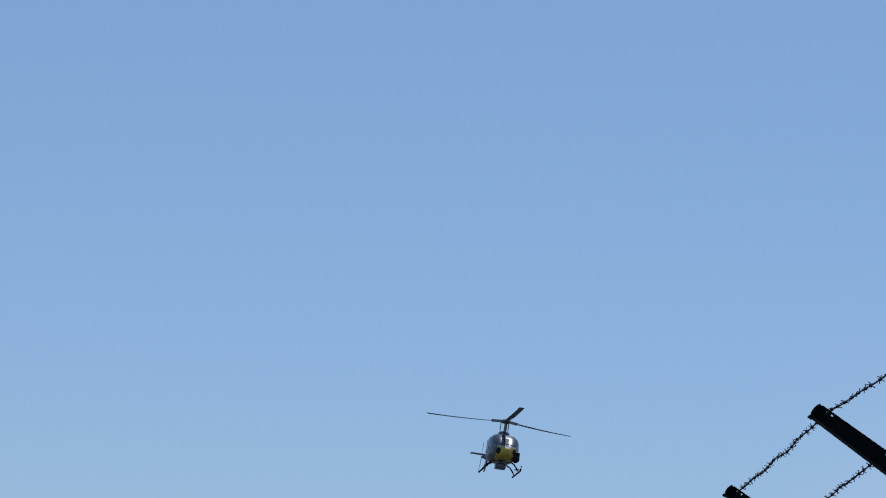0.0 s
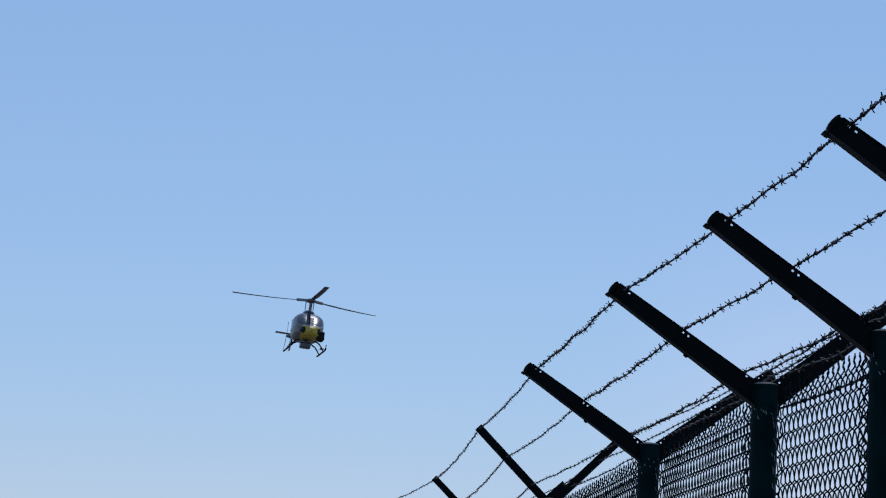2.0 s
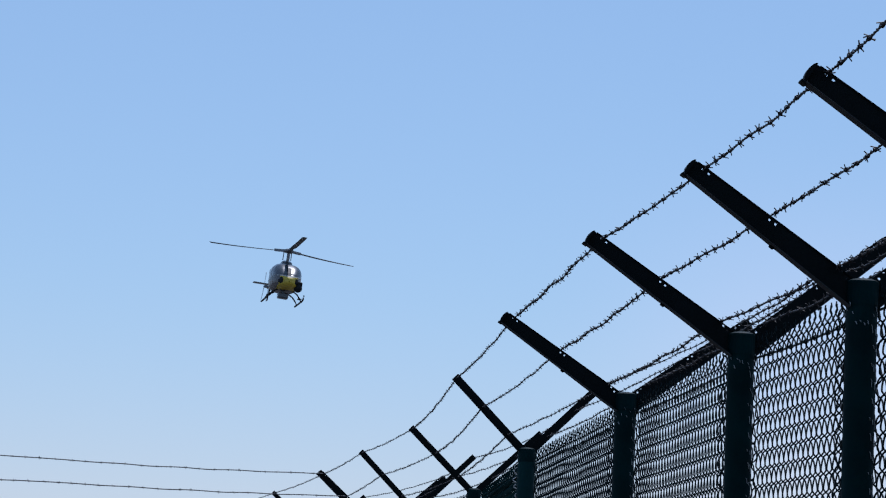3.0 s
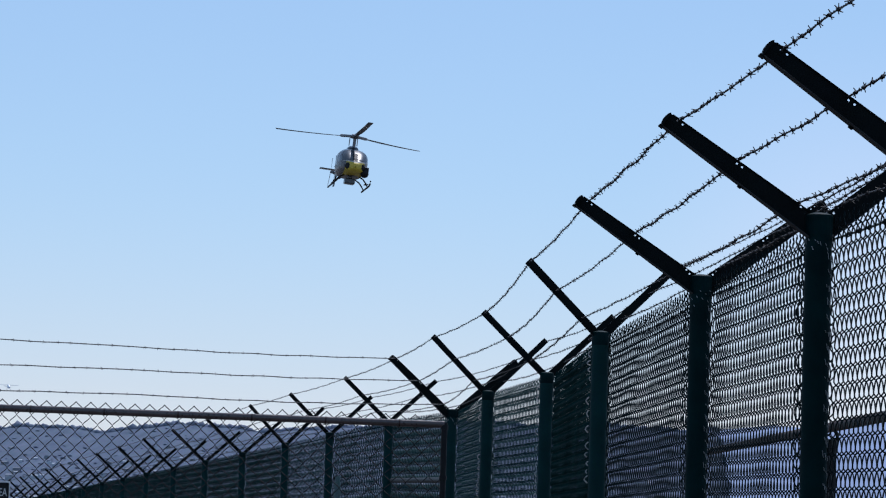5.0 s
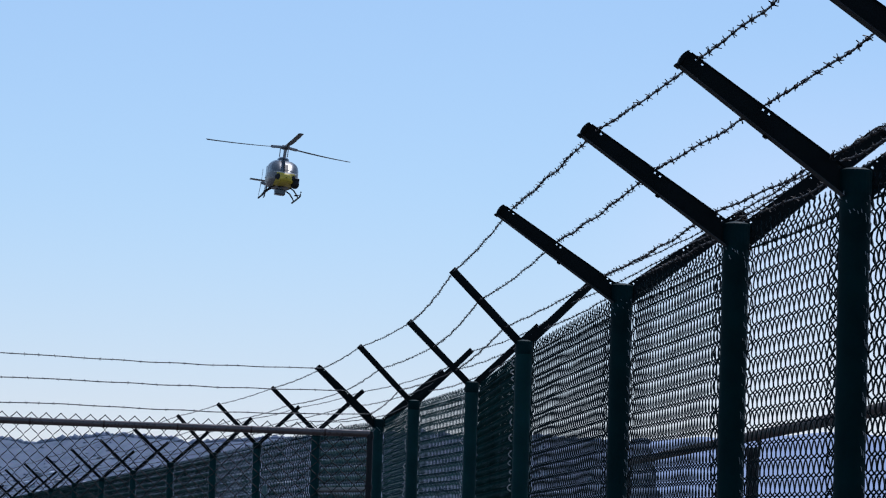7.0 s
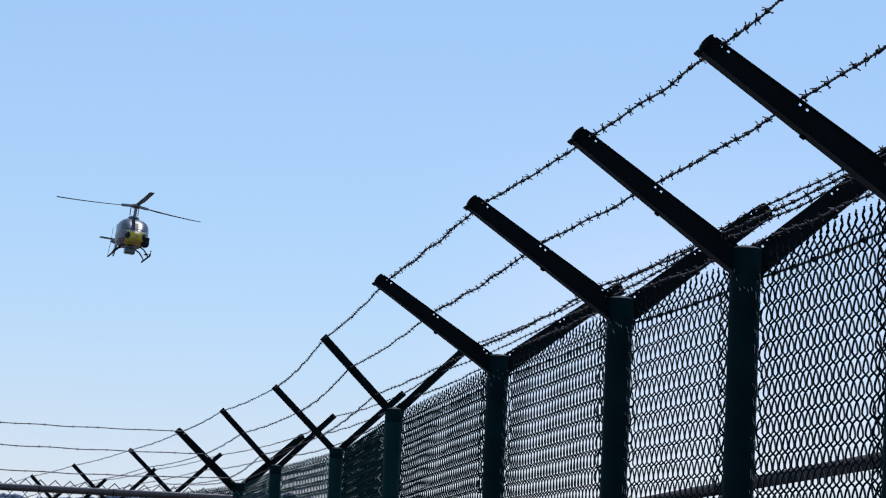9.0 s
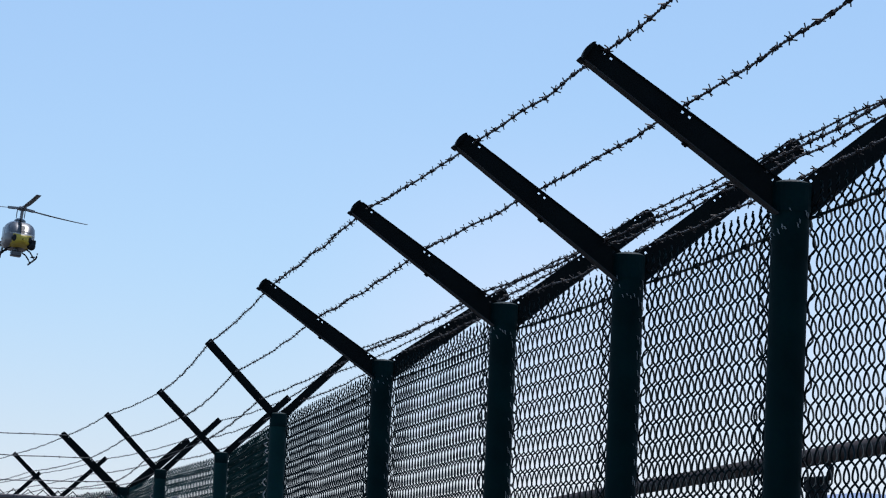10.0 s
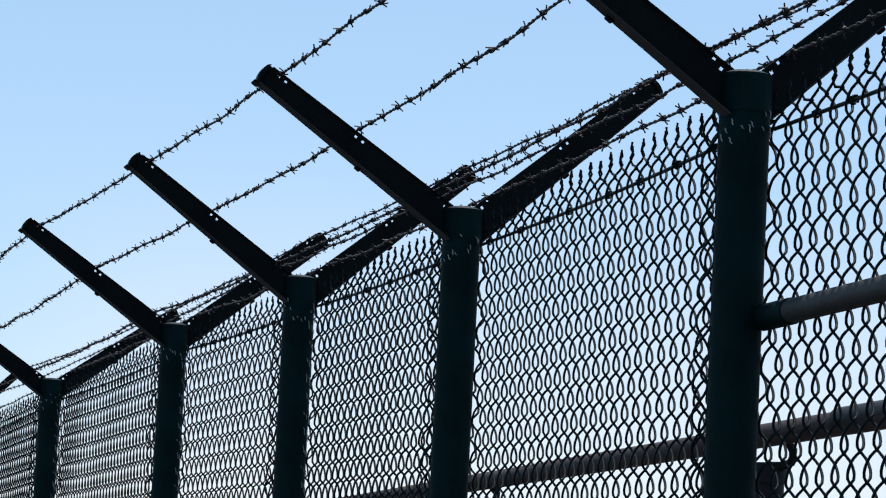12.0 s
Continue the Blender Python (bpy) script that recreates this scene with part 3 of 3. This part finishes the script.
def strand(points, name, label, group, seed, mat=BARB, gap=0.094, thick=0.0015, single=True, sides=5, spike=1.0, wave=1.0):
    """A two-wire twisted strand through the points, with a barb every gap metres."""
    rng = random.Random(seed)
    ob = empty(name, pose(0, 0, 0), label, "barbed wire", group)
    path = []
    for a, b in zip(points, points[1:]):
        a, b = np.array(a), np.array(b)
        n = max(int(np.linalg.norm(b - a) / 0.014), 4)
        t = np.linspace(0, 1, n, endpoint=False)
        p = a + (b - a) * t[:, None]
        length = np.linalg.norm(b - a)
        p[:, 2] -= rng.uniform(0.002, 0.006) * length * np.sin(np.pi * t)
        ph = rng.uniform(0, 6)
        p[:, 0] += wave * 0.0028 * np.sin(t * length * 9 + ph) * np.sin(np.pi * t)
        p[:, 2] += wave * 0.0022 * np.sin(t * length * 12 + ph * 2) * np.sin(np.pi * t)
        path.append(p)
    path.append(np.array([points[-1]]))
    path = np.concatenate(path)
    d = np.gradient(path, axis=0)
    d /= np.linalg.norm(d, axis=1)[:, None]
    u = np.cross(d, [0, 0, 1.0])
    u /= np.linalg.norm(u, axis=1)[:, None]
    w = np.cross(d, u)
    s = np.r_[0, np.cumsum(np.linalg.norm(np.diff(path, axis=0), axis=1))]
    a = s / 0.045 * 2 * np.pi
    off = (np.cos(a)[:, None] * u + np.sin(a)[:, None] * w) * thick * 0.95
    vs, fs = tubes([path + off, path - off], thick, sides)
    hang("twisted_strand", fast_mesh("twisted_strand", vs, fs, mat), ob)
    joined_v, joined_f, o = [], [], 0
    at = rng.uniform(0.02, gap)
    while at < s[-1] - 0.02:
        i = int(np.searchsorted(s, at))
        x = Vector(d[i])
        m = Matrix.Translation(path[i]) @ x.to_track_quat("X", "Z").to_matrix().to_4x4() @ pose(0, 0, 0, rng.uniform(0, 360)) @ Matrix.Diagonal((spike + 0.4 * (spike < 1), spike, spike, 1))
        k = rng.randrange(7)
        if single:
            hang("barb", BARB_MESHES[k], ob, m=m)
        else:
            v, f = BARBS[k]
            mm = np.array(m)
            joined_v.append(v @ mm[:3, :3].T + mm[:3, 3])
            joined_f.append(f + o)
            o += len(v)
        at += gap * rng.uniform(0.82, 1.18)
    if joined_v:
        tagged(hang("barbing", fast_mesh("barbing", np.concatenate(joined_v), np.concatenate(joined_f), BARB), ob), kind="stuff")
    return ob


def on_arm(i, side, f):
    foot, tip = arm_ends(i, side)
    if not POSTS[i][5]:
        f = {0.955: 0.975, 0.52: 0.58, 0.06: 0.2}[f]
    if POSTS[i][5]:
        foot = foot + across(i) * side * 0.012 + Vector((0, 0, 0.010))
    return foot + (tip - foot) * f + Vector((0, 0, 0.008 if i < 3 else 0.006))


pipe_rail()
for side in (1, -1):
    for n, f in enumerate(SPANS):
        seed = 10 * n + side
        near_pts = [on_arm(i, side, f) for i in range(6)]
        far_pts = [on_arm(i, side, f) for i in range(5, len(POSTS))]
        strand(near_pts, "barbed_wire", "twisted steel barbed-wire strand on the fence arms", "strands over the green fence", seed)
        strand(far_pts, "barbed_wire", "slim barbed-wire strand running off along the fence", "strands over the green fence", seed + 100, thick=0.0014, single=False, sides=3, spike=0.72, wave=0.6)

# ---------------------------------------------------------------- galvanised cross fence
CROSS_A, CROSS_B = Vector((0.048, 17.3, 0)), Vector((-3.4, 17.3, 0))
CROSS_TOP = (2.025, 2.046)


def cross_fence():
    ob = empty("galvanised_fence", pose(0, 0, 0), "bare galvanised chain-link fence with a pipe top rail", "fence")
    za, zb = CROSS_TOP
    a, b = CROSS_A, CROSS_B
    vs, fs = woven((a.x, a.y), (b.x, b.y), za + 0.046, zb + 0.046, lambda f: 0.05, 0.0733, 0.076, 0.003, 0.0023, 8, 4, barb=0.0)
    tagged(hang("wire_mesh", fast_mesh("wire_mesh", vs, fs, GALV), ob, "bare galvanised diamond mesh"), kind="stuff")
    pipe("top_rail", (a.x, a.y, za), (b.x, b.y, zb), 0.0175, TOPRAIL, ob, 24, "brown-grey weathered pipe top rail")
    pipe("end_post", (a.x, a.y, 0), (a.x, a.y, za + 0.01), 0.015, BLACK, ob)
    pipe("end_post", (b.x, b.y, 0), (b.x, b.y, zb + 0.03), 0.030, GALV, ob)
    for z in (0.35, 1.1, 1.75, 2.0):
        pipe("band", (a.x, a.y, z), (a.x, a.y, z + 0.022), 0.019, BLACK, ob)
    # clips that hang the mesh on the rail
    d = (b - a).normalized()
    for i in range(9):
        p = a + (b - a) * ((i + 0.6) / 9.4)
        z = za + (zb - za) * ((i + 0.6) / 9.4)
        q = p + d * 0.008
        pipe("tie", (p.x, p.y, z), (q.x, q.y, z + 0.0), 0.0185, RAILMAT, ob, 10)
    return ob


cross_fence()
for n, (f, zr) in enumerate(zip(SPANS, (2.418, 2.288, 2.153))):
    start = on_arm(9, 1, f)
    end = Vector((CROSS_B.x, CROSS_B.y, zr))
    mid = start + (end - start) * 0.5 + Vector((0, 0, -0.012))
    strand([start, mid, end], "barbed_wire", "barbed-wire strand above the galvanised fence", "strands over the galvanised fence", 300 + n, PALEBARB, gap=0.118, thick=0.0021, single=True, sides=4, spike=0.85, wave=0.9)


def warning_sign():
    d = (CROSS_B - CROSS_A).normalized()
    n = Vector((-d.y, d.x, 0))
    n = -n if n.y > 0 else n
    right = Vector((-n.y, n.x, 0))
    edge = Vector((-2.096, 17.29, 0))
    m = Matrix((right, -n, Vector((0, 0, 1)))).transposed().to_4x4()
    m.translation = edge + n * 0.004 + Vector((0, 0, 1.33))
    ob = empty("warning_sign", m, "white warning sign with a black heading on the galvanised fence", "sign")
    bm = bmesh.new()
    box(bm, -0.36, 0, 0, 0, 0.004, 0.345, 0.001)
    part("panel", bm, WHITE, ob)
    bm = bmesh.new()
    box(bm, -0.35, -0.003, 0.245, -0.006, 0.0005, 0.338)
    part("heading", bm, BLACK, ob, "black heading band")
    cu = bpy.data.curves.new("letters", "FONT")
    cu.body, cu.size, cu.align_x, cu.extrude = "EA", 0.056, "RIGHT", 0.0005
    t = new("letters", cu)
    me = bpy.data.meshes.new_from_object(t)
    bpy.data.objects.remove(t)
    me.materials.append(WHITE)
    hang("letters", me, ob, "white capital letters", pose(-0.014, -0.004, 0.272, 90) @ Matrix.Diagonal((0.62, 1, 1, 1)))
    for k in range(3):
        bm = bmesh.new()
        box(bm, -0.33 + 0.02 * k, -0.002, 0.19 - 0.05 * k, -0.02, 0.0005, 0.21 - 0.05 * k)
        part("text_bar", bm, BLACK, ob)


warning_sign()

def marker_post():
    ob = empty("marker_post", pose(-0.605, 22.0, 0), "pale weathered marker post before the green fence", "post")
    pipe("shaft", (0, 0, 0), (0, 0, 1.76), 0.021, PALEPOST, ob, 14)
    pipe("cap", (0, 0, 1.76), (0, 0, 1.795), 0.015, PALEPOST, ob, 14)


marker_post()

# ---------------------------------------------------------------- helicopter
def loft(sections, n=20, power=2.4):
    """A closed hull through sections (x, half width, floor, roof), rounded squarish rings."""
    bm = bmesh.new()
    rings = []
    for x, w, z0, z1 in sections:
        ring = []
        for s in range(n):
            a = 2 * math.pi * s / n
            c, q = math.cos(a), math.sin(a)
            ring.append(bm.verts.new((x, w * math.copysign(abs(c) ** (2 / power), c), (z0 + z1) / 2 + (z1 - z0) / 2 * math.copysign(abs(q) ** (2 / power), q))))
        rings.append(ring)
    for a, b in zip(rings, rings[1:]):
        for s in range(n):
            bm.faces.new((a[s], a[(s + 1) % n], b[(s + 1) % n], b[s]))
    bm.faces.new(rings[0])
    bm.faces.new(rings[-1][::-1])
    return bm


HULL = {
    "fuselage": (SILVER, "silver-grey cabin hull"),
    "nose_panel": (YELLOW, "glossy yellow nose and belly"),
    "windscreen": (GLASS, "dark tinted wrap-round windscreen"),
    "windscreen_pillar": (BLACK, "black centre pillar"),
    "chin_window": (BLACK, "oval dark chin windows"),
    "cabin_window": (GLASS, "dark side windows of the cabin"),
    "roof": (DARKPAINT, "dark grey cabin roof"),
    "nose_band": (PALEBAND, "pale band under the windscreen"),
}


def hull_kind(x, y, z):
    """Which panel of the cabin skin lies at a place."""
    ay = abs(y)
    sill = 1.36 + 0.10 * ay
    if x > 0.35:
        if (ay - 0.50) ** 2 / 0.13 ** 2 + (z - 1.06) ** 2 / 0.21 ** 2 < 1 and x > 1.2:
            return "chin_window"
        if z > sill:
            if x < 0.62:
                return "roof" if z > 2.1 else "fuselage"
            return "windscreen_pillar" if ay < 0.085 else "windscreen"
        if z > sill - 0.07 and ay < 0.75:
            return "nose_band"
        if ay < 0.60 and z > 0.60:
            return "nose_panel"
        return "fuselage"
    if z > 2.12:
        return "roof"
    if ay > 0.6 and 1.36 < z < 2.02 and (-0.42 < x < 0.25 or -1.15 < x < -0.52):
        return "cabin_window"
    return "fuselage"


def hull_panels(n=72, rings=64):
    """The cabin skin, rounded all round, cut into its panels."""
    key = np.array([(2.36, 0.03, 0.93, 0.99), (2.30, 0.22, 0.80, 1.14), (2.12, 0.48, 0.68, 1.34), (1.8, 0.69, 0.59, 1.62), (1.4, 0.83, 0.54, 1.93), (0.9, 0.92, 0.51, 2.19), (0.3, 0.95, 0.50, 2.33), (-0.5, 0.94, 0.52, 2.37), (-1.2, 0.86, 0.60, 2.34), (-2.0, 0.62, 0.88, 2.24), (-2.7, 0.34, 1.26, 2.06), (-3.1, 0.24, 1.40, 1.96)])
    x = -np.sort(-np.r_[np.linspace(2.36, 2.0, 18), np.linspace(1.97, -3.1, rings - 18)])
    w, z0, z1 = (np.interp(-x, -key[:, 0], key[:, c]) for c in (1, 2, 3))
    for v in (w, z0, z1):
        v[1:-1] = (v[:-2] + 2 * v[1:-1] + v[2:]) / 4
    a = np.arange(n) * 2 * np.pi / n
    c, q = np.cos(a), np.sin(a)
    ry = np.sign(c) * np.abs(c) ** 0.64
    rz = np.sign(q) * np.abs(q) ** 0.70
    grid = np.stack([np.repeat(x[:, None], n, 1), w[:, None] * ry, (z0 + z1)[:, None] / 2 + 0.06 + (z1 - z0)[:, None] / 2 * rz], -1)
    out = {}
    for i in range(len(x) - 1):
        for j in range(n):
            ring = [grid[i, j], grid[i, (j + 1) % n], grid[i + 1, (j + 1) % n], grid[i + 1, j]]
            kind = hull_kind(*(sum(ring) / 4))
            bm = out.setdefault(kind, bmesh.new())
            bm.faces.new([bm.verts.new(p) for p in ring])
    for bm in out.values():
        bmesh.ops.remove_doubles(bm, verts=bm.verts[:], dist=1e-4)
    return out


def blade_bm(length, chord, root, thick):
    bm = bmesh.new()
    prof = [(-0.5, 0.0), (-0.3, 0.5), (0.0, 0.42), (0.5, 0.04), (0.5, -0.04), (0.0, -0.3), (-0.3, -0.42)]
    rings = []
    for f in np.linspace(0, 1, 9):
        x = root + (length - root) * f
        c = chord * (0.6 + 0.4 * min(1, f * 5))
        tw = radians(6 - 9 * f)
        rings.append([bm.verts.new((x, c * u * math.cos(tw), 0.03 * f * f * length * 0.9 + thick * v - c * u * math.sin(tw))) for u, v in prof])
    for a, b in zip(rings, rings[1:]):
        for s in range(7):
            bm.faces.new((a[s], a[(s + 1) % 7], b[(s + 1) % 7], b[s]))
    bm.faces.new(rings[0])
    bm.faces.new(rings[-1][::-1])
    return bm


def helicopter(m):
    ob = empty("helicopter", m, "yellow and silver-grey light helicopter hovering with a three-blade rotor", "helicopter")
    # origin on the rotor axis at skid level; x ahead, z up
    for key, bm in hull_panels().items():
        mat, label = HULL[key]
        part(key, bm, mat, ob, label, True)
    part("mast_fairing", loft([(0.45, 0.10, 2.28, 2.36), (0.25, 0.30, 2.25, 2.52), (-0.1, 0.36, 2.2, 2.66), (-0.6, 0.36, 2.2, 2.66), (-1.2, 0.30, 2.2, 2.58), (-1.9, 0.12, 2.1, 2.3)], 16), DARKPAINT, ob, "dark engine cowling behind the mast", True)
    for s in (1, -1):
        bm = bmesh.new()
        box(bm, -0.06, -0.012, -0.02, 0.06, 0.012, 0.02, 0.008)
        part("door_handle", bm, BLACK, ob, "", False, pose(-0.55, s * 0.95, 1.25))
        tube_part("windscreen_wiper", [(1.72, s * 0.12, 1.50), (1.55, s * 0.30, 1.66), (1.38, s * 0.42, 1.83)], 0.014, BLACK, ob, "", 5)
    tube_part("aerial", [(1.2, 0.0, 0.52), (1.15, 0.0, 0.40), (1.05, 0.0, 0.30)], 0.012, BLACK, ob, "", 5)
    part("tail_boom", loft([(-2.4, 0.30, 1.42, 1.98), (-4.0, 0.22, 1.55, 1.96), (-6.0, 0.15, 1.68, 1.95), (-7.4, 0.11, 1.74, 1.92)], 14, 2.1), DARKPAINT, ob, "slim dark grey tail boom", True)
    for z0, z1, x1 in ((1.8, 3.05, -7.65), (1.8, 0.95, -7.45)):
        bm = bmesh.new()
        lo, hi = [], []
        for x, z in ((-6.55, z0), (-7.25, z0), (x1 - 0.05, z1), (x1 + 0.42, z1)):
            lo.append(bm.verts.new((x, -0.035, z)))
            hi.append(bm.verts.new((x, 0.035, z)))
        bm.faces.new(lo)
        bm.faces.new(hi[::-1])
        for s in range(4):
            bm.faces.new((lo[s], lo[(s + 1) % 4], hi[(s + 1) % 4], hi[s]))
        bmesh.ops.bevel(bm, geom=bm.edges[:], offset=0.012, segments=1, affect="EDGES")
        part("tail_fin", bm, DARKPAINT, ob, "swept dark tail fin")
    bm = bmesh.new()
    box(bm, -5.75, -1.26, 1.74, -5.27, 1.26, 1.80, 0.02)
    part("stabiliser", bm, DARKPAINT, ob, "straight dark tailplane")
    tr_ = part("tail_rotor_hub", loft([(-7.17, 0.16, 1.76, 1.94), (-7.03, 0.16, 1.76, 1.94)], 10), HUB, ob, "", True, pose(0, -0.2, 0))
    for a in (70, 250):
        part("tail_blade", blade_bm(0.93, 0.18, 0.1, 0.02), BLADE, tr_, "", True, pose(-7.1, -0.12, 1.85, 90, -a, 0))
    # skids
    for s in (1, -1):
        tube_part("skid", [(2.0, s * 1.08, 0.32), (1.88, s * 1.08, 0.14), (1.7, s * 1.08, 0.05), (1.4, s * 1.08, 0.035), (0, s * 1.08, 0.035), (-1.45, s * 1.08, 0.035)], 0.055, BLACK, ob, "dark tubular landing skid")
        for x in (0.95, -0.75):
            tube_part("skid_leg", [(x, s * 0.45, 0.64), (x + 0.02, s * 0.75, 0.48), (x + 0.03, s * 0.95, 0.25), (x + 0.03, s * 1.08, 0.04)], 0.046, BLACK, ob)
        bm = bmesh.new()
        box(bm, 0.55, s * 0.98 - 0.12, 0.20, 1.15, s * 0.98 + 0.12, 0.225, 0.006)
        part("step", bm, BLACK, ob, "flat boarding step")
    # camera ball under the nose and a box on the far cheek
    bm = bmesh.new()
    bmesh.ops.create_uvsphere(bm, u_segments=16, v_segments=10, radius=0.27, matrix=Matrix.Translation((1.80, 0.66, 0.74)))
    ball = part("camera_ball", bm, BLACK, ob, "black stabilised camera ball on the cheek", True)
    bm = bmesh.new()
    box(bm, 1.45, 0.45, 0.72, 1.95, 0.90, 1.14, 0.06)
    part("camera_mount", bm, BLACK, ball)
    bm = bmesh.new()
    box(bm, 0.55, -0.42, 0.08, 1.15, 0.24, 0.44, 0.07)
    box(bm, 0.65, -0.25, 0.40, 0.95, 0.0, 0.62, 0.03)
    part("belly_pod", bm, DARKPAINT, ob, "grey equipment pod under the belly")
    # rotor
    tube_part("mast", [(0, 0, 2.5), (0, 0, 2.9), (0, 0, 3.26)], 0.08, HUB, ob, "", 12)
    for a in (35, 155, 275):
        c, q = math.cos(radians(a)) * 0.2, math.sin(radians(a)) * 0.2
        tube_part("control_rod", [(c * 1.5, q * 1.5, 2.62), (c * 1.5, q * 1.5, 3.20)], 0.03, HUB, ob, "", 6)
    hub = part("rotor_hub", loft([(-0.28, 0.14, 3.16, 3.34), (-0.2, 0.28, 3.12, 3.38), (0.2, 0.28, 3.12, 3.38), (0.28, 0.14, 3.16, 3.34)], 14), HUB, ob, "", True)
    for a in ROTOR:
        bm = bmesh.new()
        box(bm, 0.18, -0.11, -0.07, 0.95, 0.11, 0.08, 0.02)
        part("blade_grip", bm, HUB, hub, "", False, pose(0, 0, 3.26, 0, 0, a))
        part("rotor_blade", blade_bm(5.35, 0.34, 0.75, 0.045), BLADE, hub, "long dark grey rotor blade", True, pose(0, 0, 3.26, 0, 0, a))
    return ob


# blade turns, counted from straight ahead
HELI_YAW = -80.0
ROTOR = [41.6 - HELI_YAW, 161.6 - HELI_YAW, 281.6 - HELI_YAW]
helicopter(pose(-5.75, 217.0, 24.90, -6, -2, HELI_YAW) @ pose(0, 0, -3.26))


# ---------------------------------------------------------------- a light aeroplane far off, low over the hills
def aeroplane(m):
    ob = empty("aeroplane", m, "small white light aeroplane far off over the hills", "aeroplane")
    part("fuselage", loft([(3.9, 0.2, 0.5, 0.9), (3.5, 0.65, 0.1, 1.2), (2.0, 0.8, -0.15, 1.5), (0.4, 0.85, -0.2, 1.9), (-1.2, 0.7, 0.0, 1.7), (-3.0, 0.25, 0.55, 1.2), (-4.4, 0.12, 0.8, 1.1)], 16), AIRWHITE, ob, "", True)
    for s in (1, -1):
        bm = bmesh.new()
        box(bm, -0.35, 0.3 if s > 0 else -5.5, 1.66, 1.15, 5.5 if s > 0 else -0.3, 1.86, 0.06)
        part("wing", bm, AIRWHITE, ob, "straight white wing")
        tube_part("strut", [(0.5, s * 0.55, 0.3), (0.5, s * 2.4, 1.68)], 0.05, AIRWHITE, ob, "", 6)
        bm = bmesh.new()
        box(bm, -4.6, 0.1 if s > 0 else -1.7, 0.95, -3.8, 1.7 if s > 0 else -0.1, 1.03, 0.02)
        part("tailplane", bm, AIRWHITE, ob)
        bm = bmesh.new()
        bmesh.ops.create_cone(bm, cap_ends=True, segments=14, radius1=0.22, radius2=0.22, depth=0.16, matrix=Matrix.Translation((0.1, s * 1.1, -0.62)) @ pose(0, 0, 0, 90))
        part("wheel", bm, BLACK, ob)
        tube_part("gear_leg", [(0.2, s * 0.4, 0.1), (0.1, s * 1.05, -0.6)], 0.05, AIRWHITE, ob, "", 6)
    bm = bmesh.new()
    lo, hi = [], []
    for x, z in ((-3.5, 1.0), (-4.5, 1.0), (-4.9, 2.5), (-4.3, 2.5)):
        lo.append(bm.verts.new((x, -0.05, z)))
        hi.append(bm.verts.new((x, 0.05, z)))
    bm.faces.new(lo)
    bm.faces.new(hi[::-1])
    for s in range(4):
        bm.faces.new((lo[s], lo[(s + 1) % 4], hi[(s + 1) % 4], hi[s]))
    part("tail_fin", bm, AIRWHITE, ob)


aeroplane(pose(-270.6, 2183.3, 70.1, 0, 0, -75) @ Matrix.Scale(1.1, 4))
